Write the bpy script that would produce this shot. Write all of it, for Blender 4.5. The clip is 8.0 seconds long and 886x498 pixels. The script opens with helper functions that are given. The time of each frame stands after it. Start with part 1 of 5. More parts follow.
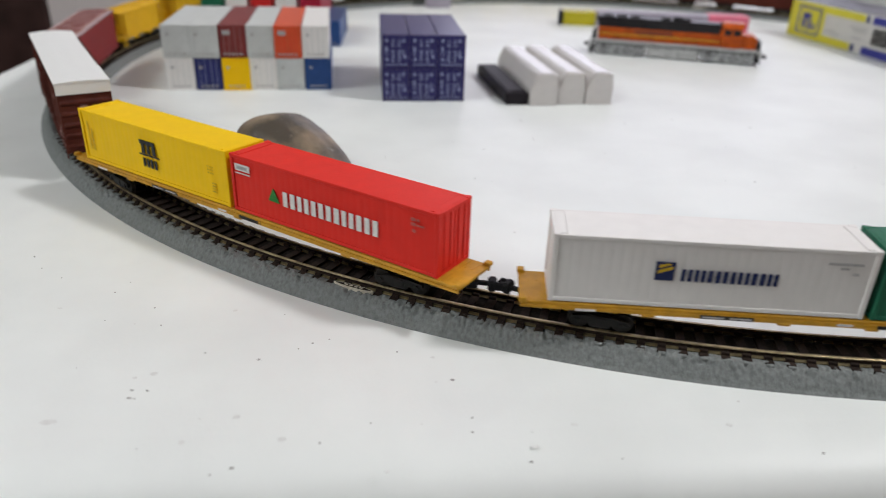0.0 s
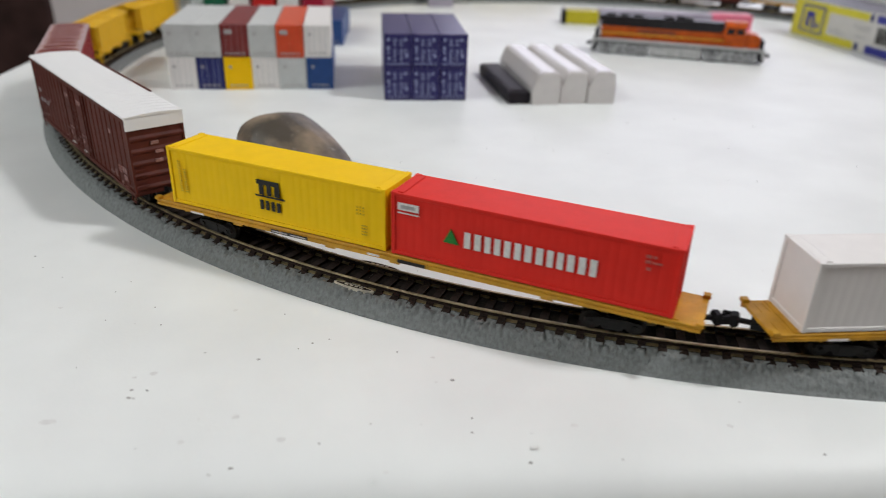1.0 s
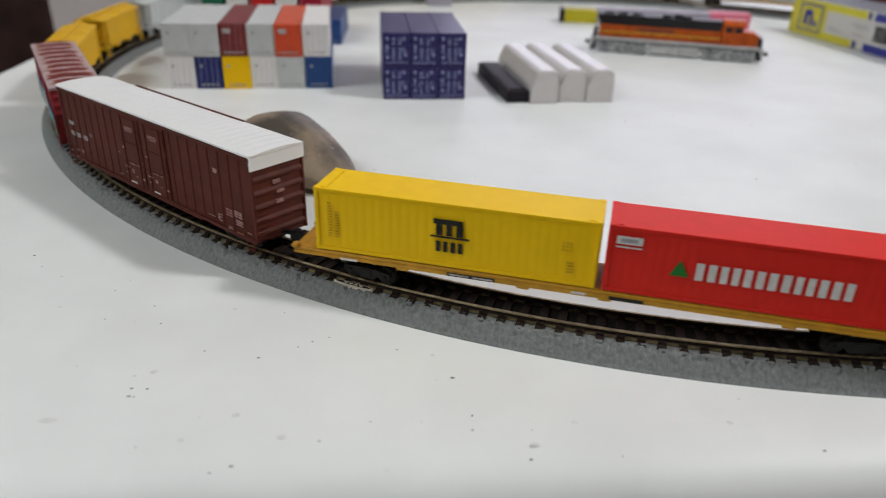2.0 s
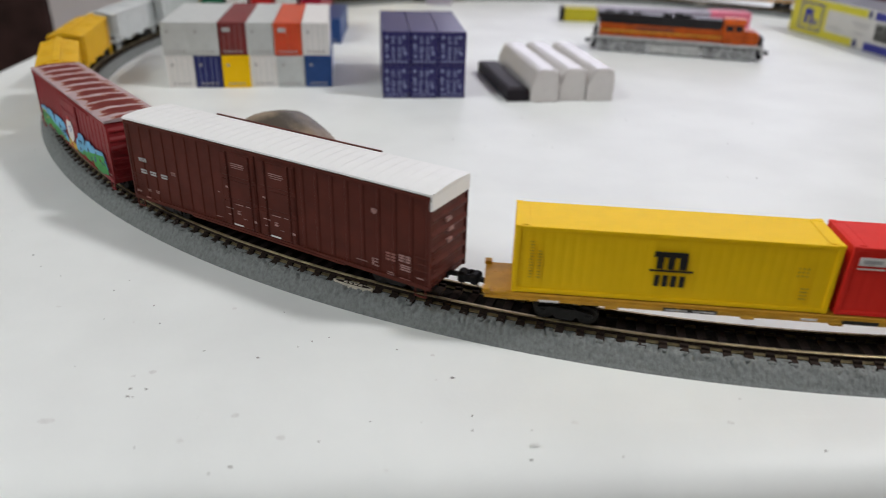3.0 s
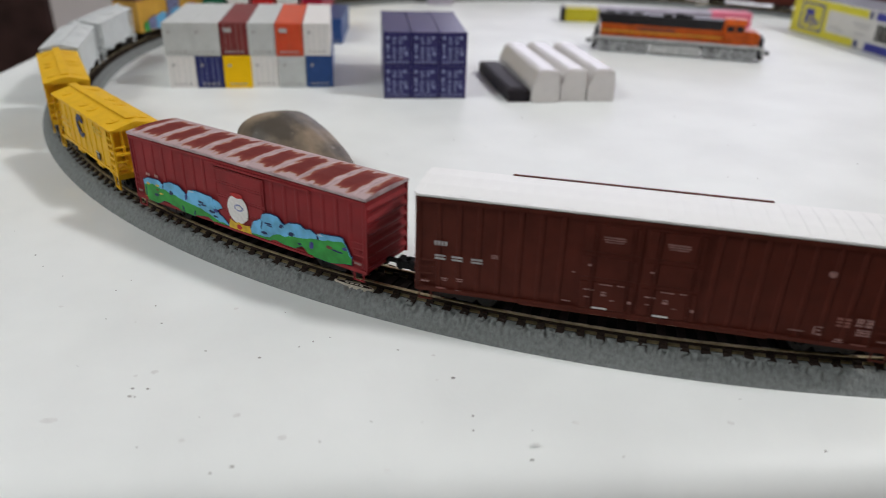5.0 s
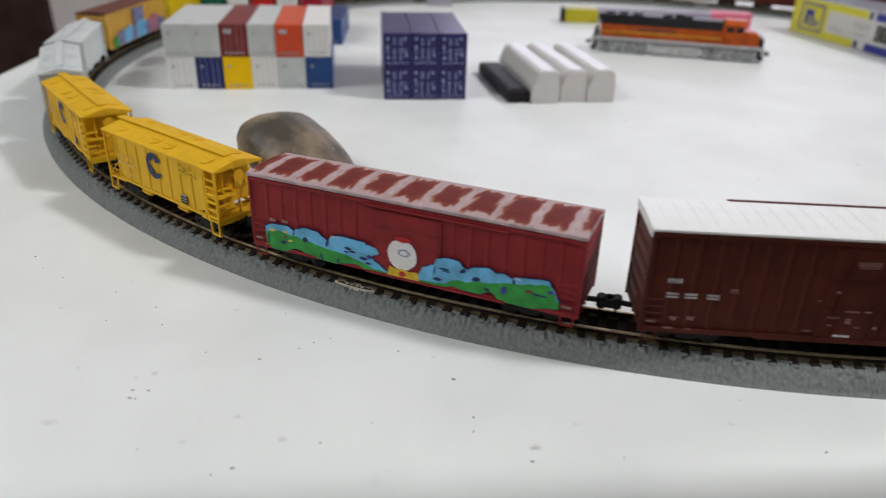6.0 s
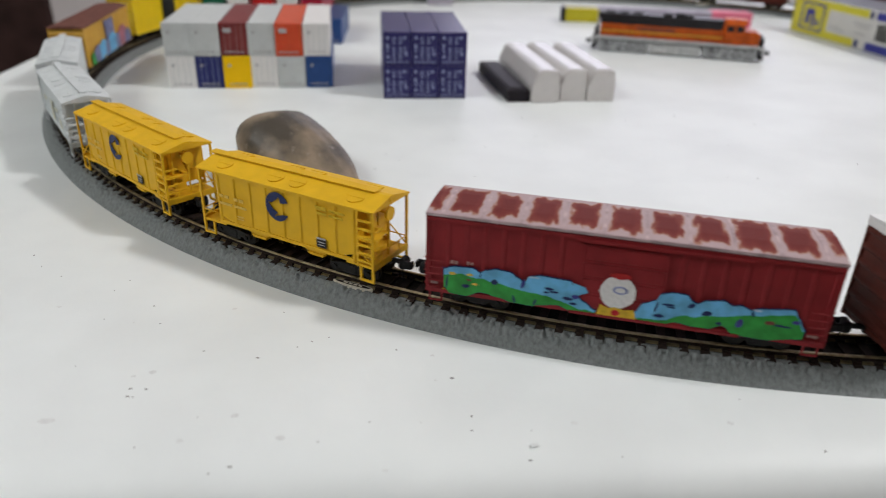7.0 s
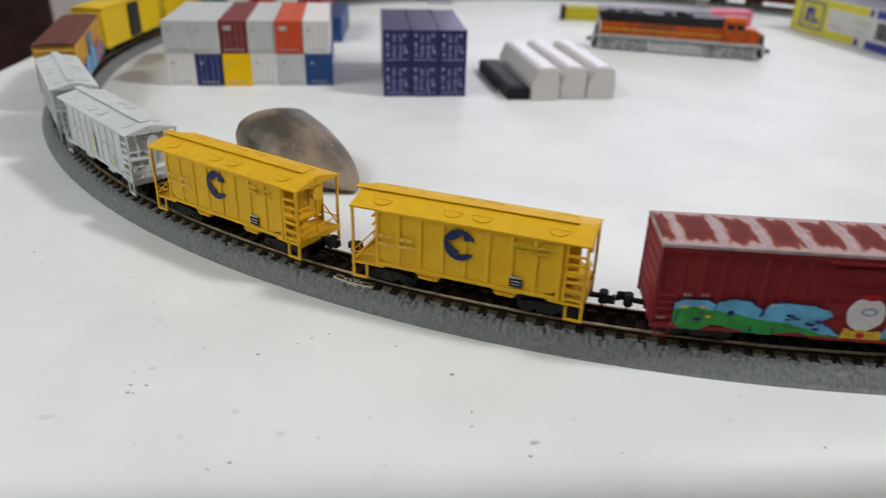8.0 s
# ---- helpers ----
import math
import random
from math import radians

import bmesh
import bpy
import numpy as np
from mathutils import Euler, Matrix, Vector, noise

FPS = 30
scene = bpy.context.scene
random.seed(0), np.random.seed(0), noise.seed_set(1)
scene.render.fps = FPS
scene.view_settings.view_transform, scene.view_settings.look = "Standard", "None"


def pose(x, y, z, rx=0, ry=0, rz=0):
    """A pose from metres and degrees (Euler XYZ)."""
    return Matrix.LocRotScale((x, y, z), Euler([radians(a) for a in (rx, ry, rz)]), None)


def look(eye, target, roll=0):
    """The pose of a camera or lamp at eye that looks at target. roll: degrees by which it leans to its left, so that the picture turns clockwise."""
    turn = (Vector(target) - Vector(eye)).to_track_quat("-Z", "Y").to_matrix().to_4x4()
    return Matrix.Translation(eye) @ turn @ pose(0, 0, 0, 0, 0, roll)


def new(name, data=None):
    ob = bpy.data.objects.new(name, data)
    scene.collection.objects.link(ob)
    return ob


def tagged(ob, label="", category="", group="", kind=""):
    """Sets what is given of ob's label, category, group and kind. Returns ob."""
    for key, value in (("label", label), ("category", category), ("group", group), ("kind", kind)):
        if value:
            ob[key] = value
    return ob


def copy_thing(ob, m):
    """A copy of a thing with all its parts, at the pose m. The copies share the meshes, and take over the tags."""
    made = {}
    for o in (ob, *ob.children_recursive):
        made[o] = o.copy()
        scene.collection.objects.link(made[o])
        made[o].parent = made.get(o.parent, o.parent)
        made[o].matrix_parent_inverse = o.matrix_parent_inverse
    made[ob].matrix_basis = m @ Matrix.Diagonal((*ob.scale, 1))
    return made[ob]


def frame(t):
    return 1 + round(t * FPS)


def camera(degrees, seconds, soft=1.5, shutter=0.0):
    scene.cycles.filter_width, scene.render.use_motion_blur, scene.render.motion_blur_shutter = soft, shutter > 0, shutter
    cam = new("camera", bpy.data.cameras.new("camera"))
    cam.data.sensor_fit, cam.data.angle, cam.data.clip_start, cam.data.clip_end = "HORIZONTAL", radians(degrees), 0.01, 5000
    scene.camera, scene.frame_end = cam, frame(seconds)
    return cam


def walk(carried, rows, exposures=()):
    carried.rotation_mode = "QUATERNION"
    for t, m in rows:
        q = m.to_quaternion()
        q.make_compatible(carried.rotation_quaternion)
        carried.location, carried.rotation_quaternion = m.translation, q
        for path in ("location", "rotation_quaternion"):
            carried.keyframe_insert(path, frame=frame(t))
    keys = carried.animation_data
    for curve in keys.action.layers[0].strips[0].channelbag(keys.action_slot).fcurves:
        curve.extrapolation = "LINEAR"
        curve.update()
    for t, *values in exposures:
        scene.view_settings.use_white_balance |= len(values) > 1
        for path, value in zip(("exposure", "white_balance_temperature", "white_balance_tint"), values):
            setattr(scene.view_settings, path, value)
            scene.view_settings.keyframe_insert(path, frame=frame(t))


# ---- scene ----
cam = camera(63.55, 8.0, soft=1.0, shutter=0.35)
cam.data.dof.use_dof = True
cam.data.dof.focus_distance = 0.208
cam.data.dof.aperture_fstop = 12.5

# seconds, x, y, z in millimetres, pitch, roll, yaw
PATH = [
    (0.0, -0.34, -0.20, 105.81, -26.35, -1.65, -0.08),
    (0.5, 0.34, 0.19, 105.82, -26.29, -1.53, 0.08),
    (1.0, 0.44, 0.29, 105.81, -26.43, -1.57, 0.17),
    (1.5, 0.00, 0.00, 105.55, -26.39, -1.52, 0.00),
    (2.0, 0.20, 0.02, 105.44, -26.46, -1.49, 0.01),
    (3.5, 0.24, 0.84, 105.32, -26.56, -1.47, 0.00),
    (4.0, 0.47, 0.56, 105.41, -26.52, -1.42, 0.09),
    (4.5, 0.31, 0.23, 105.60, -26.59, -1.49, 0.09),
    (6.0, 0.14, 0.32, 105.79, -26.50, -1.43, 0.06),
    (6.5, 0.68, 0.56, 105.79, -26.52, -1.44, 0.13),
    (7.0, 0.71, 0.52, 105.43, -26.53, -1.43, 0.12),
    (7.5, -0.03, 0.56, 104.89, -26.57, -1.48, 0.06),
    (8.0, 0.68, 0.19, 104.90, -26.61, -1.46, 0.12),
]
EXPOSURES = ((0.0, 0.01), (1.0, 0.0), (1.5, -0.10), (2.0, -0.16), (2.6, -0.11), (3.5, -0.02), (4.5, -0.04), (6.0, -0.05), (8.0, -0.05))
walk(cam, [(t, pose(x / 1000, y / 1000, z / 1000, 90 + p, r, w)) for t, x, y, z, p, r, w in PATH],
     exposures=EXPOSURES)

# ---- light ----
world = bpy.data.worlds.new("sky")
scene.world = world
world.use_nodes = True
sky = world.node_tree.nodes.new("ShaderNodeTexSky")
sky.sky_type, sky.sun_disc = "NISHITA", False
sky.sun_elevation, sky.sun_rotation = radians(40), radians(200)
world.node_tree.links.new(sky.outputs[0], world.node_tree.nodes["Background"].inputs[0])
world.node_tree.nodes["Background"].inputs[1].default_value = 0.1


def area_light(name, eye, target, width, height, watts, colour):
    lamp = bpy.data.lights.new(name, "AREA")
    lamp.shape, lamp.size, lamp.size_y = "RECTANGLE", width, height
    lamp.energy, lamp.color = watts, colour
    ob = new(name, lamp)
    ob.matrix_world = look(eye, target)
    return ob


area_light("ceiling_lamp_light", (1.40, 0.03, 1.60), (0, 0.3, 0), 0.22, 0.22, 22.6, (0.995, 0.985, 0.99))
# Broad fill added at the upper left for the near sides; no fixture.
area_light("left_fill_light", (-1.20, -0.22, 1.66), (-0.25, 0.27, 0), 1.2, 1.2, 38.6, (0.945, 0.99, 0.995))
area_light("window_light", (0.75, 2.28, 0.75), (0.75, 0, 0.45), 1.5, 1.2, 8.3, (0.97, 0.87, 1.0))


# ---- materials ----
def mat(name, colour, rough=0.5, metal=0.0, vary=0.1, scale=300.0, bump=0.0, bump_scale=1500.0, other=None,
        spread=(0.35, 0.65), spec=0.28, each=0.0):
    m = bpy.data.materials.new(name)
    m.use_nodes = True
    nt = m.node_tree
    n, l = nt.nodes, nt.links
    b = n["Principled BSDF"]
    b.inputs["Roughness"].default_value, b.inputs["Metallic"].default_value = rough, metal
    b.inputs["Specular IOR Level"].default_value = spec
    tc = n.new("ShaderNodeTexCoord")
    noise_node = n.new("ShaderNodeTexNoise")
    noise_node.inputs["Scale"].default_value, noise_node.inputs["Detail"].default_value = scale, 6
    l.new(tc.outputs["Object"], noise_node.inputs["Vector"])
    ramp = n.new("ShaderNodeValToRGB")
    lo = other or tuple(c * (1 - vary) for c in colour)
    hi = colour if other else tuple(min(1, c * (1 + vary)) for c in colour)
    ramp.color_ramp.elements[0].color, ramp.color_ramp.elements[1].color = (*lo, 1), (*hi, 1)
    ramp.color_ramp.elements[0].position, ramp.color_ramp.elements[1].position = spread
    l.new(noise_node.outputs["Fac"], ramp.inputs["Fac"])
    out = ramp.outputs["Color"]
    if each:
        info, hsv = n.new("ShaderNodeObjectInfo"), n.new("ShaderNodeHueSaturation")
        rng = n.new("ShaderNodeMapRange")
        rng.inputs["To Min"].default_value, rng.inputs["To Max"].default_value = 1 - each, 1 + each
        l.new(info.outputs["Random"], rng.inputs["Value"])
        l.new(rng.outputs["Result"], hsv.inputs["Value"])
        l.new(out, hsv.inputs["Color"])
        out = hsv.outputs["Color"]
    l.new(out, b.inputs["Base Color"])
    fine = n.new("ShaderNodeTexNoise")
    fine.inputs["Scale"].default_value, fine.inputs["Detail"].default_value = bump_scale, 4
    l.new(tc.outputs["Object"], fine.inputs["Vector"])
    rr = n.new("ShaderNodeMapRange")
    rr.inputs["To Min"].default_value, rr.inputs["To Max"].default_value = max(0.02, rough - 0.08), min(1, rough + 0.08)
    l.new(fine.outputs["Fac"], rr.inputs["Value"])
    l.new(rr.outputs["Result"], b.inputs["Roughness"])
    if bump:
        bn = n.new("ShaderNodeBump")
        bn.inputs["Strength"].default_value, bn.inputs["Distance"].default_value = bump, 0.0003
        l.new(fine.outputs["Fac"], bn.inputs["Height"])
        l.new(bn.outputs["Normal"], b.inputs["Normal"])
    return m


M = {
    "table": mat("white_table_plastic", (0.785, 0.81, 0.80), 0.46, vary=0.04, scale=22, bump=0.10, bump_scale=900, spec=0.4),
    "speck": mat("dirt_speck", (0.28, 0.27, 0.26), 0.8, vary=0.4, scale=600),
    "smudge": mat("grey_smudge", (0.70, 0.71, 0.70), 0.5, vary=0.06, scale=900),
    "ballast": mat("grey_ballast", (0.196, 0.211, 0.208), 0.6, vary=0.12, scale=900, bump=0.7, bump_scale=1500, spec=0.3),
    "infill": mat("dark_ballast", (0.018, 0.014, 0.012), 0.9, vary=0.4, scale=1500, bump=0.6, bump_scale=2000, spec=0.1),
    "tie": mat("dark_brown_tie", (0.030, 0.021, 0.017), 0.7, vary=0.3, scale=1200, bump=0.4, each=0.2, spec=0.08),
    "rail": mat("tarnished_rail", (0.40, 0.33, 0.19), 0.38, 0.85, vary=0.3, scale=400, bump=0.1),
    "joiner": mat("pale_joiner_metal", (0.62, 0.58, 0.48), 0.5, 0.2, vary=0.15, scale=700),
    "truck": mat("black_truck_plastic", (0.010, 0.009, 0.008), 0.55, vary=0.3, scale=800, bump=0.2, spec=0.25),
    "wheel": mat("blackened_wheel_metal", (0.028, 0.025, 0.022), 0.5, 0.4, vary=0.3, scale=900, spec=0.1),
    "coupler": mat("black_coupler_plastic", (0.010, 0.010, 0.011), 0.55, vary=0.2, scale=900, spec=0.15),
    "deck": mat("ochre_deck_paint", (0.56, 0.29, 0.022), 0.5, vary=0.12, scale=250, bump=0.08),
    "yellow_box": mat("yellow_container_paint", (0.90, 0.565, 0.004), 0.5, vary=0.02, scale=220, bump=0.05, spec=0.15),
    "red_box": mat("red_container_paint", (0.72, 0.028, 0.018), 0.5, vary=0.03, scale=220, bump=0.05, spec=0.15),
    "white_box": mat("white_container_paint", (0.78, 0.76, 0.74), 0.45, vary=0.015, scale=220, bump=0.05),
    "green_box": mat("green_container_paint", (0.012, 0.13, 0.07), 0.45, vary=0.1, scale=220, bump=0.05),
    "black_ink": mat("black_print", (0.012, 0.011, 0.010), 0.5, vary=0.1),
    "white_ink": mat("white_print", (0.72, 0.70, 0.68), 0.5, vary=0.08, scale=900),
    "faint_ink": mat("faint_print", (0.30, 0.12, 0.10), 0.5, vary=0.2, scale=900),
    "olive_ink": mat("dull_olive_print", (0.60, 0.385, 0.012), 0.5, vary=0.2, scale=900),
    "grey_ink": mat("grey_print", (0.42, 0.41, 0.41), 0.5, vary=0.2, scale=900),
    "pink_ink": mat("dull_pink_print", (0.33, 0.18, 0.165), 0.5, vary=0.3, scale=1200),
    "navy_ink": mat("navy_print", (0.012, 0.022, 0.09), 0.5, vary=0.15, scale=900),
    "green_ink": mat("green_print", (0.02, 0.20, 0.03), 0.5, vary=0.15, scale=900),
    "brown": mat("brown_boxcar_paint", (0.086, 0.0190, 0.0120), 0.55, vary=0.12, scale=160, bump=0.08, spec=0.13),
    "brown_end": mat("brown_end_paint", (0.088, 0.020, 0.0135), 0.55, vary=0.15, scale=160, bump=0.08, spec=0.2),
    "white_roof": mat("white_roof_paint", (0.82, 0.825, 0.82), 0.45, vary=0.012, scale=150, bump=0.05),
    "red_car": mat("faded_red_boxcar_paint", (0.232, 0.0190, 0.0225), 0.52, vary=0.14, scale=110, bump=0.1, spec=0.2),
    "mauve": mat("weathered_mauve_roof_paint", (0.43, 0.32, 0.33), 0.6, vary=0.25, scale=260, bump=0.2),
    "sky_paint": mat("light_blue_spray_paint", (0.13, 0.40, 0.64), 0.5, vary=0.2, scale=260),
    "leaf_paint": mat("green_spray_paint", (0.03, 0.27, 0.045), 0.5, vary=0.25, scale=260),
    "gold_paint": mat("yellow_spray_paint", (0.65, 0.42, 0.03), 0.5, vary=0.2, scale=400),
    "cap_paint": mat("red_spray_paint", (0.45, 0.02, 0.02), 0.5, vary=0.2, scale=400),
    "hopper": mat("yellow_hopper_paint", (0.73, 0.425, 0.015), 0.5, vary=0.05, scale=200, bump=0.08, spec=0.2),
    "grey_car": mat("pale_grey_hopper_paint", (0.60, 0.63, 0.63), 0.5, vary=0.06, scale=200, bump=0.08),
    "yellow_car": mat("bright_yellow_boxcar_paint", (0.78, 0.55, 0.008), 0.42, vary=0.06, scale=160),
    "ochre_car": mat("ochre_boxcar_paint", (0.60, 0.34, 0.05), 0.5, vary=0.1, scale=160),
    "rust_roof": mat("brown_rust_roof_paint", (0.15, 0.055, 0.04), 0.7, vary=0.2, scale=300),
    "rock": None,
    "navy_box": mat("navy_container_paint", (0.022, 0.028, 0.135), 0.45, vary=0.1, scale=200),
    "blue_box": mat("violet_blue_container_paint", (0.032, 0.028, 0.125), 0.33, vary=0.1, scale=200),
    "blue_ink": mat("pale_blue_print", (0.25, 0.28, 0.48), 0.5, vary=0.3, scale=1500),
    "grey_box": mat("pale_grey_container_paint", (0.56, 0.58, 0.57), 0.45, vary=0.05, scale=200),
    "maroon_box": mat("maroon_container_paint", (0.20, 0.035, 0.035), 0.45, vary=0.1, scale=200),
    "orange_box": mat("orange_red_container_paint", (0.62, 0.085, 0.03), 0.42, vary=0.08, scale=200),
    "block": mat("white_block_plastic", (0.60, 0.575, 0.56), 0.25, vary=0.03, scale=200, spec=0.5),
    "black_block": mat("black_block_plastic", (0.016, 0.013, 0.017), 0.5, vary=0.15, scale=200, spec=0.15),
    "orange": mat("orange_locomotive_paint", (0.50, 0.085, 0.006), 0.4, vary=0.25, scale=160),
    "black_paint": mat("black_locomotive_paint", (0.015, 0.014, 0.016), 0.4, vary=0.2, scale=160),
    "silver": mat("silver_grey_truck_paint", (0.46, 0.465, 0.46), 0.5, 0.1, vary=0.22, scale=350),
    "carton_white": mat("white_printed_card", (0.62, 0.61, 0.58), 0.5, vary=0.04, scale=60),
    "carton_yellow": mat("yellow_printed_card", (0.66, 0.60, 0.055), 0.5, vary=0.06, scale=60),
    "carton_blue": mat("blue_printed_card", (0.05, 0.055, 0.30), 0.5, vary=0.1, scale=60),
    "pink_card": mat("pink_plastic", (0.70, 0.16, 0.24), 0.4, vary=0.1, scale=60),
    "olive_card": mat("olive_yellow_plastic", (0.46, 0.40, 0.02), 0.4, vary=0.1, scale=60),
    "lilac_card": mat("lilac_grey_plastic", (0.35, 0.32, 0.38), 0.4, vary=0.1, scale=60),
    "wall": mat("pale_wall_paint", (0.78, 0.74, 0.735), 0.8, vary=0.03, scale=3, bump_scale=200),
    "wall_dull": mat("fill_cutting_wall", (0.24, 0.22, 0.205), 0.8, vary=0.03, scale=3, bump_scale=200),
    "ceiling": mat("white_ceiling_paint", (0.80, 0.79, 0.77), 0.85, vary=0.02, scale=3, bump_scale=200),
    "floor": mat("brown_floor_tile", (0.30, 0.24, 0.20), 0.4, vary=0.15, scale=6, bump_scale=200),
    "dark_wood": mat("dark_brown_wood", (0.034, 0.018, 0.016), 0.5, vary=0.3, scale=25, bump_scale=300, spec=0.15),
    "steel": mat("grey_steel_tube", (0.35, 0.35, 0.36), 0.4, 0.8, vary=0.1, scale=60),
    "frame_white": mat("white_window_frame", (0.75, 0.75, 0.75), 0.4, vary=0.03, scale=30),
}


def rock_material():
    m = mat("river_stone", (0.27, 0.208, 0.145), 0.42, other=(0.080, 0.068, 0.054), scale=55, spread=(0.40, 0.60), bump=0.35, bump_scale=700)
    nt = m.node_tree
    n, l = nt.nodes, nt.links
    b = n["Principled BSDF"]
    first = b.inputs["Base Color"].links[0].from_socket
    tc = n.new("ShaderNodeTexCoord")
    spots = n.new("ShaderNodeTexNoise")
    spots.inputs["Scale"].default_value, spots.inputs["Detail"].default_value = 260, 8
    l.new(tc.outputs["Object"], spots.inputs["Vector"])
    ramp = n.new("ShaderNodeValToRGB")
    ramp.color_ramp.elements[0].position, ramp.color_ramp.elements[1].position = 0.63, 0.84
    l.new(spots.outputs["Fac"], ramp.inputs["Fac"])
    mix = n.new("ShaderNodeMix")
    mix.data_type = "RGBA"
    l.new(ramp.outputs["Color"], mix.inputs["Factor"])
    l.new(first, mix.inputs["A"])
    mix.inputs["B"].default_value = (0.33, 0.29, 0.24, 1)
    l.new(mix.outputs["Result"], b.inputs["Base Color"])
    return m


M["rock"] = rock_material()


def crags(m):
    """Moulded ballast: uneven upright ridges round the curve, with crevice shade painted in."""
    nt = m.node_tree
    n, l = nt.nodes, nt.links
    b = n["Principled BSDF"]
    first = b.inputs["Base Color"].links[0].from_socket
    tc, sep, far = n.new("ShaderNodeTexCoord"), n.new("ShaderNodeSeparateXYZ"), n.new("ShaderNodeVectorMath")
    turn, arc, low, up = (n.new("ShaderNodeMath") for _ in range(4))
    at = n.new("ShaderNodeCombineXYZ")
    far.operation, turn.operation = "LENGTH", "ARCTAN2"
    for node, k in ((arc, 0.3475), (low, 0.8), (up, 0.5)):
        node.operation, node.inputs[1].default_value = "MULTIPLY", k
    l.new(tc.outputs["Object"], sep.inputs[0])
    l.new(tc.outputs["Object"], far.inputs[0])
    l.new(sep.outputs["Y"], turn.inputs[0])
    l.new(sep.outputs["X"], turn.inputs[1])
    l.new(turn.outputs[0], arc.inputs[0])
    l.new(far.outputs["Value"], low.inputs[0])
    l.new(sep.outputs["Z"], up.inputs[0])
    for node, slot in ((arc, "X"), (low, "Y"), (up, "Z")):
        l.new(node.outputs[0], at.inputs[slot])
    ridge, ramp, mul, bn = n.new("ShaderNodeTexNoise"), n.new("ShaderNodeValToRGB"), n.new("ShaderNodeMixRGB"), n.new("ShaderNodeBump")
    ridge.inputs["Scale"].default_value, ridge.inputs["Detail"].default_value, ridge.inputs["Roughness"].default_value = 1050, 3, 0.6
    l.new(at.outputs[0], ridge.inputs["Vector"])
    e = ramp.color_ramp.elements
    e[0].position, e[0].color, e[1].position, e[1].color = 0.32, (0.78, 0.78, 0.78, 1), 0.54, (1, 1, 1, 1)
    l.new(ridge.outputs["Fac"], ramp.inputs["Fac"])
    # Low parts of the ridges are multiplied darker, as shade in the colour.
    mul.blend_type, mul.inputs["Fac"].default_value = "MULTIPLY", 1.0
    l.new(first, mul.inputs["Color1"])
    l.new(ramp.outputs["Color"], mul.inputs["Color2"])
    l.new(mul.outputs["Color"], b.inputs["Base Color"])
    old = b.inputs["Normal"].links[0].from_node
    bn.inputs["Strength"].default_value, bn.inputs["Distance"].default_value = 0.8, 0.00038
    l.new(ridge.outputs["Fac"], bn.inputs["Height"])
    l.new(old.outputs["Normal"], bn.inputs["Normal"])
    l.new(bn.outputs["Normal"], b.inputs["Normal"])


crags(M["ballast"])


def rust_material():
    """A roof panel whose old paint is worn to rust in the middle, with a ragged tan rim."""
    m = bpy.data.materials.new("worn_rusty_roof_panel")
    m.use_nodes = True
    nt = m.node_tree
    n, l = nt.nodes, nt.links
    b = n["Principled BSDF"]
    b.inputs["Roughness"].default_value, b.inputs["Specular IOR Level"].default_value = 0.7, 0.2
    tc, info, sep = n.new("ShaderNodeTexCoord"), n.new("ShaderNodeObjectInfo"), n.new("ShaderNodeSeparateXYZ")
    l.new(tc.outputs["Object"], sep.inputs[0])

    def calc(op, first, second):
        node = n.new("ShaderNodeMath")
        node.operation = op
        for k, v in enumerate((first, second)):
            if isinstance(v, (int, float)):
                node.inputs[k].default_value = v
            else:
                l.new(v, node.inputs[k])
        return node.outputs[0]

    def ragged(scale, stretch):
        mp, nz = n.new("ShaderNodeMapping"), n.new("ShaderNodeTexNoise")
        nz.noise_dimensions = "4D"
        mp.inputs["Scale"].default_value = stretch
        l.new(tc.outputs["Object"], mp.inputs["Vector"])
        l.new(mp.outputs["Vector"], nz.inputs["Vector"])
        nz.inputs["Scale"].default_value, nz.inputs["Detail"].default_value = scale, 5
        l.new(calc("MULTIPLY", info.outputs["Random"], 30), nz.inputs["W"])
        return nz.outputs["Fac"]

    side = calc("MULTIPLY", calc("ABSOLUTE", sep.outputs["X"], 0), 1 / 0.0049)
    end = calc("MULTIPLY", calc("ABSOLUTE", sep.outputs["Y"], 0), 1 / 0.0101)
    inside = calc("SUBTRACT", 1.0, calc("MAXIMUM", side, end))
    size = calc("MULTIPLY", calc("SUBTRACT", info.outputs["Random"], 0.5), 0.16)
    wear = calc("ADD", calc("ADD", inside, size), calc("MULTIPLY", calc("SUBTRACT", ragged(560, (1, 0.28, 1)), 0.5), 0.95))
    ramp = n.new("ShaderNodeValToRGB")
    e = ramp.color_ramp.elements
    e[0].position, e[0].color = 0.19, (0.44, 0.33, 0.335, 1)
    e[1].position, e[1].color = 0.62, (0.145, 0.022, 0.018, 1)
    for at, col in ((0.24, (0.40, 0.26, 0.23, 1)), (0.29, (0.32, 0.14, 0.09, 1)), (0.33, (0.20, 0.045, 0.034, 1)), (0.47, (0.165, 0.027, 0.022, 1))):
        x = e.new(at)
        x.color = col
    l.new(wear, ramp.inputs["Fac"])
    l.new(ramp.outputs["Color"], b.inputs["Base Color"])
    bn = n.new("ShaderNodeBump")
    bn.inputs["Strength"].default_value, bn.inputs["Distance"].default_value = 0.4, 0.0002
    l.new(ragged(1500, (1, 1, 1)), bn.inputs["Height"])
    l.new(bn.outputs["Normal"], b.inputs["Normal"])
    return m


M["rust"] = rust_material()


